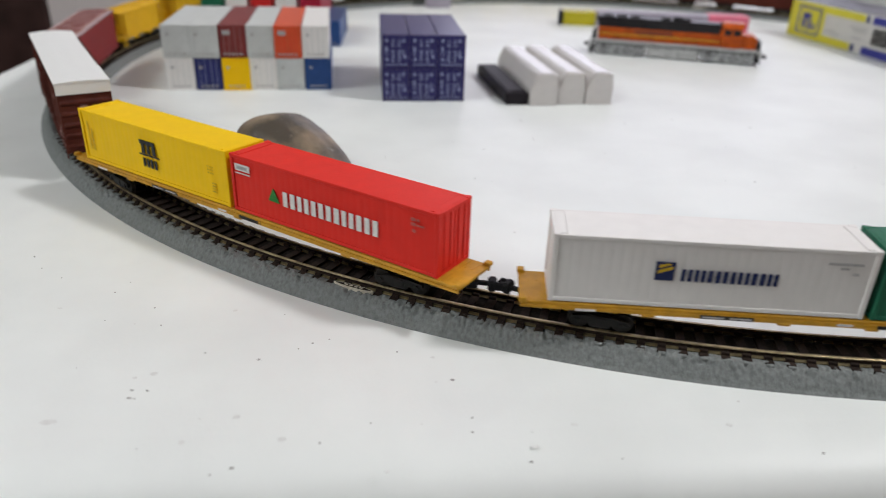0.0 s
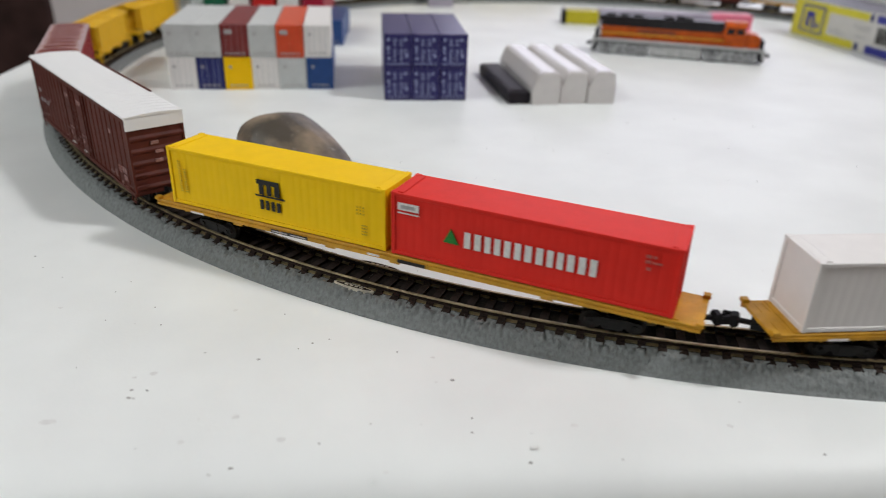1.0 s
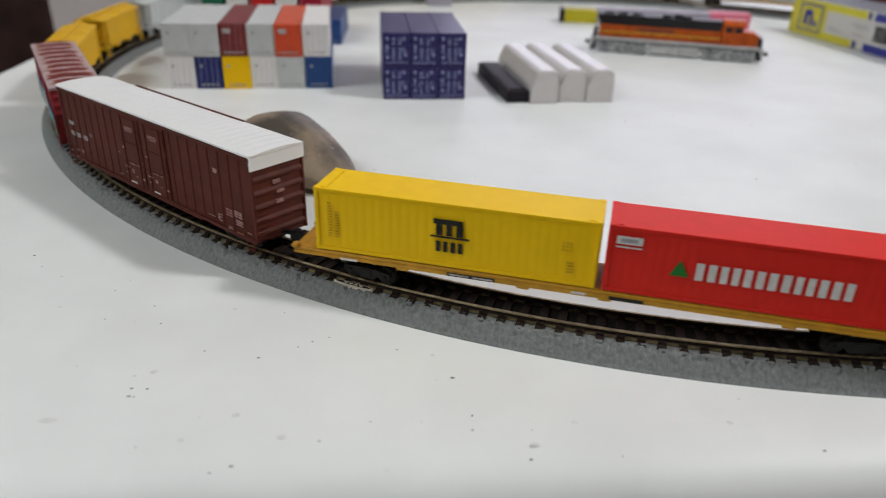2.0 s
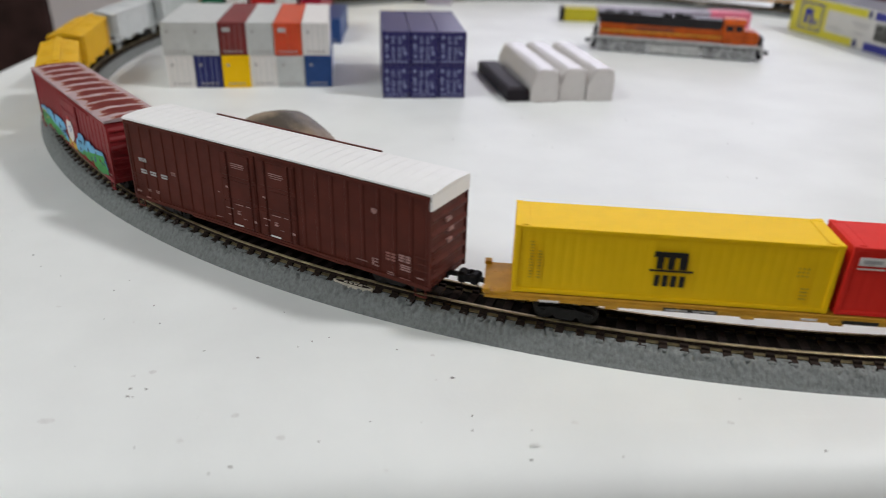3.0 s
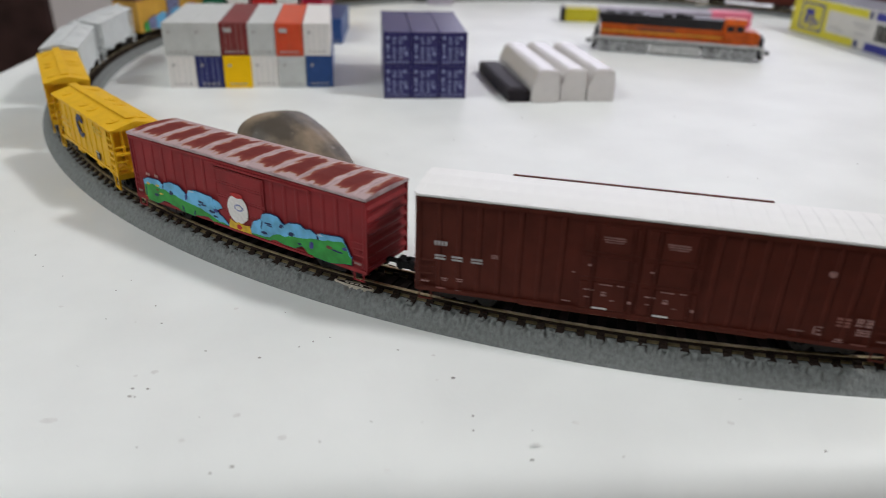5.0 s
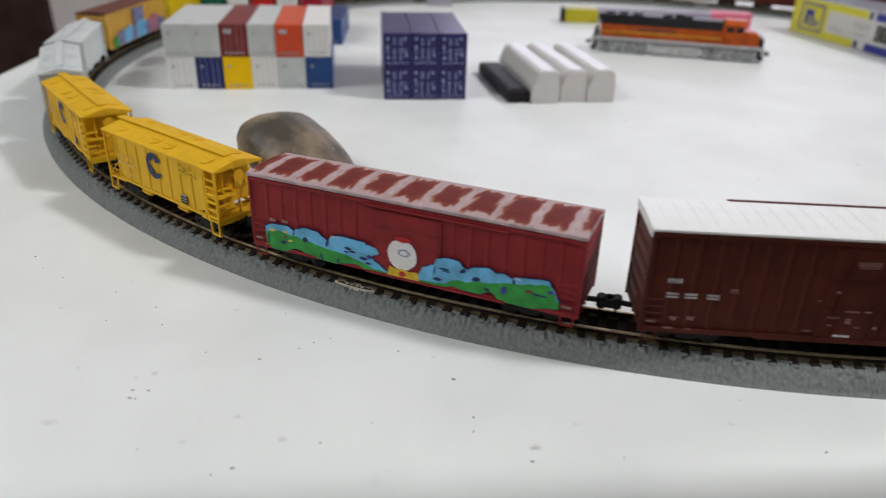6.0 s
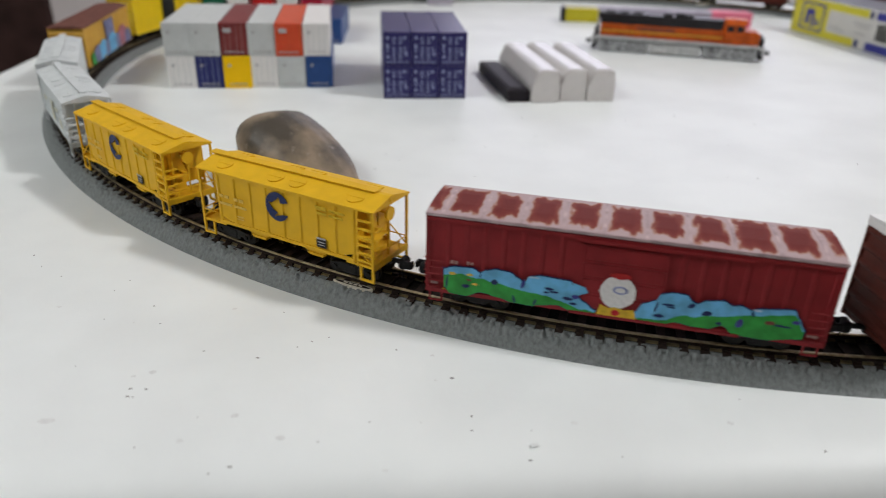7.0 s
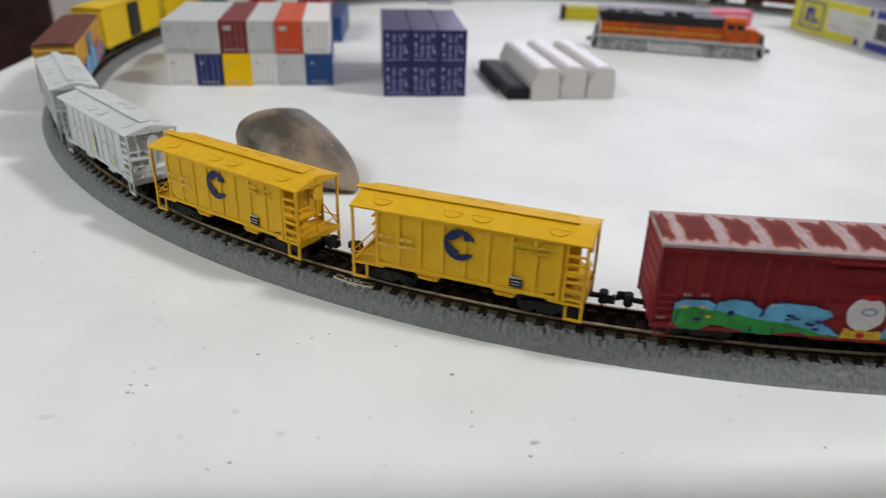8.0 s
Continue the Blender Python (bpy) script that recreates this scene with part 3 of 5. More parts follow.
def flat_car(label):
    f = thing("flat_car", label, "flat car", "container flat cars")
    H = 84.0
    deck = boxes((-H, H, -8.0, 8.0, 15.0, 15.9), bevel=.15)
    for s in (-1, 1):
        for k in range(2):
            x = s * (H - 2.6 - 2.2 * k)
            box(deck, x - .2, x + .2, -6.5, -2.5, 15.9, 16.02)
            box(deck, x - .2, x + .2, 2.5, 6.5, 15.9, 16.02)
        for y in (-7.6, 7.6):
            box(deck, *sorted((s * (H - 1.6), s * (H + .3))), y - 1, y + 1, 15.8, 16.9, bevel=.15)
    part("deck", deck, M["deck"], f)
    for s in (-1, 1):
        bm = bmesh.new()
        prism(bm, [(-H + .3, 15.0), (-H + .3, 14.2), (-60, 14.0), (-26, 13.85), (26, 13.85), (60, 14.0), (H - .3, 14.2), (H - .3, 15.0)], "y", s * 7.9 - .35, s * 7.9 + .35)
        for k in range(13):
            x = -72 + 12 * k
            box(bm, x - .35, x + .35, s * 7.9 - .5, s * 7.9 + .5, 13.95, 15.0)
        for x in (-19, 2, 46, -52):
            box(bm, x - 1.7, x + 1.7, s * 8.0 - .4, s * 8.0 + .4, 13.2, 14.2, bevel=.25)
        part("side_sill", bm, M["deck"], f)
    part("centre_sill", boxes((-H + 2, H - 2, -2.2, 2.2, 12.6, 15.0)), M["truck"], f)
    for x in (-77.2, 0, 77.2):
        part("pedestal", boxes((x - 1.2, x + 1.2, -7.4, 7.4, 15.9, 16.15)), M["deck"], f)
    decal("reporting_plate", [rect(-39.5, -26.5, 13.95, 15.0)], M["black_ink"], f, -8.32)
    for k in range(2):
        decal("plate_mark", [rect(-38.9 + 6.5 * k, -33.6 + 6.5 * k, 14.25, 14.65)], M["grey_ink"], f, -8.42)
    decal("sill_stripe", [rect(-70, -65, 14.0, 14.6), rect(-6.6, -2.8, 14.2, 14.8)], M["white_ink"], f, -8.3)
    decal("dark_stripe", [rect(3, 12.4, 13.95, 14.95)], M["black_ink"], f, -8.3)
    running_gear(f, 124, H)
    return f


def letter_bars(c, x, z, widths, gap, high, colour, y):
    """A word as plain upright bars, two for each wide character."""
    for w in widths:
        t = w * .38 if w > 2 else w
        decal("lettering", [rect(x, x + t, z, z + high)] + ([rect(x + w - t, x + w, z, z + high)] if w > 2 else []), M[colour], c, y, label="plain bar of lettering")
        x += w + gap


def container_train():
    y = -7.87
    # yellow with a dark mark, red with white bars
    f = flat_car("ochre yellow flat car carrying two containers")
    mover(f, 0.0, 124)
    c = container("yellow_container", "bright yellow shipping container with black emblem on a flat car", "yellow_box", group="containers on the train", width=15.75)
    x = -4.1
    decal("emblem", [rect(x - .6, x + 7.3, 12.4, 13.8), rect(x + .2, x + 1.8, 9.2, 12.4), rect(x + 2.9, x + 4.4, 9.2, 12.4), rect(x + 5.6, x + 7.4, 9.2, 12.4)],
          M["black_ink"], c, y, label="plain black emblem")
    decal("emblem_line", [rect(x - 1.3, x + 9.1, 8.5, 9.0)], M["black_ink"], c, y)
    letter_bars(c, x + .2, 4.5, (3.2, 3.2), .8, 3.0, "black_ink", y)
    for k in range(2):
        decal("data_mark", [rect(-34.3 + 2.0 * k, -33.3 + 2.0 * k, 4.4 + .8 * j, 4.8 + .8 * j) for j in range(13 - 3 * k)], M["olive_ink"], c, y)
    decal("data_mark", [rect(30.5, 32.3, 3.5 + .9 * j, 3.9 + .9 * j) for j in range(4)] + [rect(29 + k, 29.4 + k, 9.5 + j, 10.0 + j) for k in range(3) for j in range(3)],
          M["olive_ink"], c, y)
    mover(c, 0.0, 124, -38.95, 16.15)
    c = container("red_container", "red shipping container with white lettering bars on a flat car", "red_box", group="containers on the train", width=15.75)
    decal("emblem", [[(-22.5, 7.0), (-18.0, 6.9), (-20.3, 11.2)]], M["green_ink"], c, y, label="green triangle emblem")
    letter_bars(c, -16.5, 6.5, (4.7, 4.3, 4.5, 4.8, 4.2, 4.6, 1.7), 1.05, 4.6, "white_ink", y)
    decal("plate", [rect(-36.0, -29.8, 13.6, 15.7)], M["white_ink"], c, y)
    decal("plate_mark", [rect(-35.0, -30.8, 14.1, 15.1)], M["grey_ink"], c, y - .09)
    decal("plate_line", [rect(-36, -29.8, 12.6, 12.95)], M["white_ink"], c, y)
    decal("data_mark", [rect(29.6, 31.0, 14.6, 15.4), rect(31.4, 32.1, 14.7, 15.4), rect(29.6, 31.0, 13.2, 14.0), rect(31.3, 33.6, 13.3, 13.8), rect(30, 31.1, 11.4, 12.2)],
          M["red_mark"], c, y)
    mover(c, 0.0, 124, 38.95, 16.15)
    # white and green
    f = flat_car("ochre yellow flat car carrying a white and a green container")
    mover(f, 29.5, 124)
    c = container("white_container", "white shipping container with navy lettering bars on a flat car", "white_box", group="containers on the train", width=15.75)
    decal("emblem", [rect(-13.2, -8.6, 7.6, 12.6)], M["navy_ink"], c, y, label="navy square emblem")
    decal("emblem_stripe", [[(-12.7, 9.4), (-9.2, 10.8), (-9.0, 11.6), (-12.4, 10.4)], [(-12.4, 11.0), (-9.4, 12.0), (-10.2, 12.3), (-12.4, 11.8)]], M["gold_paint"], c, y - .09)
    letter_bars(c, -6.9, 7.7, (2.6, 2.5, 3.0, 2.9, 2.6, 3.1, 2.4), .62, 3.2, "navy_ink", y)
    decal("data_mark", [rect(26.5, 34.5, 14.3, 14.9), rect(29.5, 31.5, 13.2, 13.6), rect(32.5, 34, 11.8, 12.4)], M["grey_ink"], c, y)
    mover(c, 29.5, 124, -38.95, 16.15)
    c = container("green_container", "dark green shipping container on a flat car", "green_box", group="containers on the train", width=15.75)
    mover(c, 29.5, 124, 38.95, 16.15)
    # far side of the circle
    f = flat_car("ochre yellow flat car carrying two grey containers")
    mover(f, -203, 124)
    for u in (-38.95, 38.95):
        c = container("grey_container", "pale grey shipping container on a flat car", "grey_box", group="containers on the train", width=15.75)
        mover(c, -203, 124, u, 16.15)


# -- box cars --
def boxcar(label, body, roof, L, W, zb, zt, tb, ribs, rel, doors, end_mat=None, name="boxcar", rib_out=.35):
    c = thing(name, label, "boxcar", "freight cars of the train")
    h, w = L / 2, W / 2
    part("body", boxes((-h + .6, h - .6, -w + .45, w - .45, zb, zt - 1.0)), M[body], c)
    d0, d1 = doors
    post = bmesh.new()
    prism(post, [(-.7, 0), (.7, 0), (.45, -rib_out), (-.45, -rib_out)], "z", zb + .3, zt - 1.2)
    post = mesh_of("side_post", post, M[body])
    for s in (-1, 1):
        part("side_sill", boxes((-h, h, s * w - .25, s * w + .25, zb, zb + 1.1)), M[body], c)
        part("top_rail", boxes((-h, h, s * w - .25, s * w + .25, zt - 2.0, zt - 1.0)), M[body], c)
        for i in range(ribs + 1):
            x = -h + .9 + (L - 1.8) * i / ribs
            if s < 0 and d0 - .4 < x < d1 + .4:
                continue
            ob = new("side_post", post)
            ob.parent = c
            ob.matrix_basis = pose(x / 1000, s * (w - .45) / 1000, 0, 0, 0, 0 if s < 0 else 180)
    em = M[end_mat or body]
    side_rung = mesh_of("ladder_rung", rod(bmesh.new(), (-1.9, 0, 0), (1.9, 0, 0), .16, 5), M[body])
    end_rung = mesh_of("ladder_rung", rod(bmesh.new(), (0, -1.7, 0), (0, 1.7, 0), .16, 5), M[body])
    for s in (-1, 1):
        n = 6
        out = [(s * (h - .7), zb), (s * (h - .35), zb)]
        for i in range(n):
            z = zb + 2.4 + (zt - zb - 6) * i / (n - 1)
            out += [(s * (h - .35), z - 1.1), (s * (h + .3), z - .3), (s * (h + .3), z + .3), (s * (h - .35), z + 1.1)]
        out += [(s * (h - .35), zt - 1.0), (s * (h - .7), zt - 1.0)]
        bm = bmesh.new()
        prism(bm, out, "y", -w + .75, w - .75)
        part("end_panel", bm, em, c)
        for y in (-w, w - .7):
            part("corner_post", boxes((*sorted((s * (h - .6), s * (h + .15))), y, y + .7, zb, zt - 1.0)), em, c)
        # ladder rungs at the corners and a stirrup step below
        for k in range(5):
            z = zb + 1.5 + 1.9 * k
            for src, x, yy in ((side_rung, s * (h - 2.7), -w - .35), (end_rung, s * (h + .55), -w + 2.7)):
                ob = new("ladder_rung", src)
                ob.parent = c
                ob.matrix_basis = pose(x / 1000, yy / 1000, z / 1000)
        st = bmesh.new()
        q = s * (h - 2.7)
        prism(st, [(q - 1.8, zb), (q - 1.8, zb - 2.6), (q + 1.8, zb - 2.6), (q + 1.8, zb), (q + 1.4, zb), (q + 1.4, zb - 2.2), (q - 1.4, zb - 2.2), (q - 1.4, zb)], "y", -w - .2, -w + .1)
        part("stirrup_step", st, M[body], c)
    under = boxes((-h + 2, h - 2, -2.2, 2.2, zb - 1.6, zb), (-tb / 2 + 8, tb / 2 - 8, -w + 1.2, w - 1.2, zb - .5, zb))
    box(under, -14, -4, -5.5, -2.2, zb - 2.6, zb - .4, bevel=.4)
    part("underframe", under, M["truck"], c)
    running_gear(c, tb, h)
    mover(c, rel, tb)
    return c


def gable_roof(c, L, W, zt, rise, material, ribs, over=.25, name="roof", drop=1.0):
    h, w = L / 2 + over, W / 2 + over
    bm = bmesh.new()
    prism(bm, [(-w, zt - drop), (w, zt - drop), (w, zt - .15), (w * .35, zt + rise), (-w * .35, zt + rise), (-w, zt - .15)], "x", -h, h)
    if ribs:
        rib = bmesh.new()
        prism(rib, [(-w + .9, zt - .4), (w - .9, zt - .4), (w - .9, zt - .02), (w * .35, zt + rise + .09), (-w * .35, zt + rise + .09), (-w + .9, zt - .02)], "x", -.9, .9)
        rib = mesh_of("roof_rib", rib, M[material])
        for i in range(ribs + 1):
            ob = new("roof_rib", rib)
            ob.parent = c
            ob.matrix_basis = pose((-h + .5 + (2 * h - 1) * i / ribs) / 1000, 0, 0)
    return part(name, bm, M[material], c)


def brown_boxcar(rel):
    L, W, zb, zt, y = 115.0, 19.0, 11.8, 39.1, -9.6
    c = boxcar("dark brown model boxcar with a white roof", "brown", "white_roof", L, W, zb, zt, 88, 22, rel, (-16.4, 13.4), "brown_end", rib_out=.25)
    gable_roof(c, L, W, zt, .35, "white_roof", 30, drop=.7)
    for s in (-1, 1):
        part("roof_end", boxes((*sorted((s * (L / 2 - .2), s * (L / 2 + .45))), -W / 2 + (.35 if s < 0 else -.1), W / 2 + .1, zt - (4.6 if s > 0 else 2.4), zt - .7)), M["white_roof"], c, "white painted end strip")
    for x0 in (-16.0, -1.2):
        d = part("door", boxes((x0, x0 + 14.2, -9.45, -9.1, zb + .4, zt - 2.2)), M["brown"], c)
        for z0, z1 in ((zb + 1.2, 20.8), (21.8, 27.8), (28.8, zt - 3.0)):
            for u0, u1 in ((.5, 3.0), (3.7, 11.8), (12.4, 13.8)):
                part("door_panel", boxes((x0 + u0, x0 + u1, -9.62, -9.3, z0, z1), bevel=.22), M["brown"], d)
        for dx in (3.35, 12.1):
            part("lock_rod", rod(bmesh.new(), (x0 + dx, -9.75, zb + .8), (x0 + dx, -9.75, zt - 2.6), .2, 6), M["brown"], d)
        decal("notice", [rect(x0 + 4.9, x0 + 10.0, 33.0, 33.25), rect(x0 + 5.0, x0 + 10.3, 32.4, 32.65), rect(x0 + 5.4, x0 + 9.8, 31.8, 32.0)], M["pink_ink"], d, -9.68)
        decal("door_mark", [rect(x0 + 1.6, x0 + 4.2, 18.3, 18.6), rect(x0 + 5.9, x0 + 7.2, 18.0, 18.3), rect(x0 + 5.9, x0 + 7.2, 17.1, 17.7), rect(x0 + 2.0, x0 + 3.2, 16.2, 16.5), rect(x0 + 8.2, x0 + 9.4, 16.0, 16.2),
                            rect(x0 + 5.2, x0 + 8.4, 20.2, 20.4), rect(x0 + 9.6, x0 + 11.2, 20.3, 20.5), rect(x0 + 12.6, x0 + 13.5, 15.8, 16.5), rect(x0 + 2.0, x0 + 2.9, 25.0, 25.5)], M["pink_ink"], d, -9.68)
        decal("sill_plate", [rect(x0 + 4.1, x0 + 7.8, 13.3, 13.75)], M["white_ink"], d, -9.68)
    part("far_door_rail", boxes((-36, 29, 9.4, 10.3, zt - 1.4, zt + .1)), M["brown"], c)
    part("door_rail", boxes((-30, 30, -9.9, -9.4, zb - .3, zb + .4)), M["brown"], c)
    letter_bars(c, -52.6, 25.4, (.6, .6, .6, .6), .3, 1.2, "grey_ink", y)
    for u in (-52.4, -48.0, -42.9):
        decal("number_bar", [rect(u, u + 2.8, 22.25, 22.75), rect(u, u + 2.8, 21.45, 21.9)], M["grey_ink"], c, y)
    decal("small_mark", [rect(-37.9, -36.1, 24.3, 24.5), rect(-37.9, -36.1, 23.9, 24.1), rect(-37.9, -36.1, 23.5, 23.7), rect(-50.7, -48.9, 15.9, 16.15), rect(-50.5, -49.1, 15.4, 15.6), rect(-46.7, -44.9, 16.2, 16.45),
                         rect(-46.5, -45.1, 15.6, 15.85), rect(-46.9, -45.3, 12.7, 13.0), rect(-17.6, -16.9, 22.6, 22.9), rect(-19.3, -17.2, 14.3, 14.5)], M["pink_ink"], c, y)
    decal("white_mark", [rect(-56, -53.9, 14.4, 15.2), rect(53.5, 55.8, 14.5, 15.1), rect(34.0, 37.6, 14.75, 15.0), rect(30.8, 36.5, 12.0, 12.2), rect(39.4, 39.9, 14.4, 16.6), rect(40.2, 41.4, 14.4, 14.8),
                         rect(40.2, 41.2, 15.5, 15.9), rect(40.2, 41.4, 16.4, 16.7), rect(44.4, 46.2, 13.7, 14.0), rect(44.2, 46.4, 13.1, 13.4)], M["pink_ink"], c, y)
    decal("data_panel", [rect(u, u + 1.3, z, z + .55) for u in (43.9, 45.6) for z in (17.4, 18.3, 19.2)], M["faint_ink"], c, y)
    decal("data_panel", [rect(u, u + 1.6, z, z + .5) for u in (48.0, 50.0) for z in (18.1, 18.9, 19.6)] + [rect(48.5, 51.7, z, z + .35) for z in (15.6, 16.3, 16.9)], M["pink_ink"], c, y)
    decal("shield", [[(39.3, 30.6), (39.4, 30.0), (40.2, 29.6), (41.0, 30.0), (41.1, 30.6)]], M["pink_ink"], c, y)
    decal("shield_top", [[(39.3, 30.6), (41.1, 30.6), (41.1, 31.1), (40.2, 31.3), (39.3, 31.1)]], M["pink_ink"], c, y)
    decal("end_mark", [rect(-51.9, -49.4, 12.9, 13.3), rect(48.2, 51.6, 13.0, 13.25)], M["faint_ink"], c, y)
    bm = bmesh.new()
    for yy, z in ((-1, 29.5), (.2, 26.4), (-.3, 23.2)):
        box(bm, 57.3, 58.0, yy - 1.2, yy + 1.4, z - .5, z + .5)
    part("end_notice", bm, M["pink_ink"], c)
    return c


def graffiti_letter(x, w, z, hgt, seed):
    rnd = random.Random(seed)
    top = [(x + w * k / 6, z + hgt * (.78 + .22 * math.sin(math.pi * k / 6 + rnd.uniform(-.5, .5)))) for k in range(7)]
    bot = [(x + w * (k / 5), z + hgt * rnd.uniform(-.02, .10)) for k in range(5, -1, -1)]
    return top + bot


def red_boxcar(rel):
    L, W, zb, zt, y = 96.5, 19.0, 12.0, 34.2, -9.58
    c = boxcar("faded red model boxcar with painted graffiti and a rusty roof", "red_car", "mauve", L, W, zb, zt, 69, 20, rel, (-9.6, 11.6), None, rib_out=.17)
    gable_roof(c, L, W, zt + .2, .45, "mauve", 0, drop=.9)
    n, pitch = 11, 9.85
    for i in range(n):
        x = pitch * (i - 5)
        u0, u1 = max(-4.75, -48.4 - x), min(4.75, 48.4 - x)
        bm = bmesh.new()
        prism(bm, [(-9.45, -.50), (-3.41, .06), (3.41, .06), (9.45, -.50), (9.45, -.8), (-9.45, -.8)], "x", u0, u1)
        ob = part("roof_panel", bm, M["rust"], c, "roof panel worn to rusty brown")
        ob.matrix_basis = pose(x / 1000, 0, (zt + .64) / 1000)
        if i < n - 1:
            rib = bmesh.new()
            w = x + pitch / 2
            prism(rib, [(-9.4, zt + .22), (-3.41, zt + .8), (3.41, zt + .8), (9.4, zt + .22), (9.4, zt - .1), (-9.4, zt - .1)], "x", w - .35, w + .35)
            part("roof_rib", rib, M["mauve"], c)
    door = part("door", boxes((-9.2, 11.2, -9.45, -9.0, zb + .5, zt - 3.2)), M["red_car"], c)
    for k in range(4):
        part("door_panel", boxes((-8.6, 10.6, -9.55, -9.3, zb + 1.6 + 4.4 * k, zb + 5.4 + 4.4 * k), bevel=.25), M["red_car"], door)
    part("door_track", boxes((-11, 29.3, -10.15, -9.4, zt - 2.5, zt - 1.8), (-11, 29.3, -10.1, -9.4, zb - .2, zb + .5)), M["red_car"], c)
    # spray paint: light blue above, green below, a dark outline behind; each edge as (along, height)
    words = (
        (((-43.4, 19.2), (-41.0, 20.1), (-36.1, 20.3), (-33.9, 19.3), (-32.7, 20.2), (-29.9, 20.9), (-26.4, 20.6), (-24.0, 19.2), (-22.8, 18.2), (-21.6, 20.2), (-18.7, 20.8), (-11.2, 20.5), (-9.8, 17.0), (-7.7, 15.2), (-4.6, 13.3)),
         ((-43.4, 17.5), (-38.2, 18.2), (-34.2, 17.9), (-28.6, 16.9), (-23.5, 16.1), (-17.5, 15.4), (-13.4, 14.6), (-8.2, 13.2), (-4.6, 12.9)),
         ((-43.4, 14.0), (-41.8, 12.3), (-37.8, 12.1), (-33.4, 13.8), (-28.8, 13.0), (-25.6, 12.2), (-20.1, 12.0), (-18.8, 12.6), (-14.1, 13.3), (-10.3, 12.2), (-4.6, 12.6))),
        (((4.6, 14.1), (6.4, 17.2), (9.5, 18.5), (10.0, 20.4), (13.1, 21.2), (16.1, 21.1), (17.8, 19.5), (18.8, 19.2), (20.7, 20.3), (24.5, 20.9), (26.8, 19.9), (28.4, 20.3), (30.9, 19.4), (32.7, 20.2), (40.1, 21.0), (41.4, 19.0), (43.2, 16.0)),
         ((4.6, 13.0), (10.8, 13.4), (16.7, 15.5), (24.1, 16.7), (30.7, 18.1), (40.7, 19.7), (43.2, 15.6)),
         ((4.6, 12.7), (10.4, 12.0), (14.9, 13.4), (18.0, 12.9), (22.0, 12.9), (25.3, 14.3), (28.0, 12.3), (34.4, 12.1), (43.2, 13.6))))

    def line(points, u):
        for (a, p), (b, q) in zip(points, points[1:]):
            if u <= b:
                k = max(0, u - a) / (b - a)
                return p + (q - p) * k * k * (3 - 2 * k)
        return points[-1][1]

    for over, middle, bottom in words:
        u0, u1 = over[0][0], over[-1][0]
        us = [u0 + (u1 - u0) * i / 90 for i in range(91)]
        low = [(u, line(bottom, u) + .12 * noise.noise(Vector((u * .9, 5, 1)))) for u in us]
        top = [(u, max(lo + .5, line(over, u) + .12 * noise.noise(Vector((u * 1.1, 2, 7))))) for u, lo in low]
        mid = [(u, min(t - .2, max(lo + .2, line(middle, u) + .4 * noise.noise(Vector((u * .5, u0, 3)))))) for (u, t), (_, lo) in zip(top, low)]
        shade = [(u + (-.4 if i == 0 else .45 if i == 90 else .1), z + .3) for i, (u, z) in enumerate(top)] + [(u, z - .15) for u, z in low[::-1]]
        decal("graffiti", [shade], M["navy_ink"], c, y - .10, label="dark blue spray-painted outline")
        decal("graffiti", [mid + low[::-1]], M["leaf_paint"], c, y - .16, label="green spray-painted lettering shape")
        decal("graffiti", [top + mid[::-1]], M["sky_paint"], c, y - .16, label="light blue spray-painted lettering shape")
    decal("graffiti_arrow", [[(-10.7, 20.1), (-7.7, 19.4), (-6.8, 18.0), (-9.3, 16.7), (-10.4, 17.2)]], M["sky_paint"], c, y - .12, label="light blue spray-painted lettering shape")
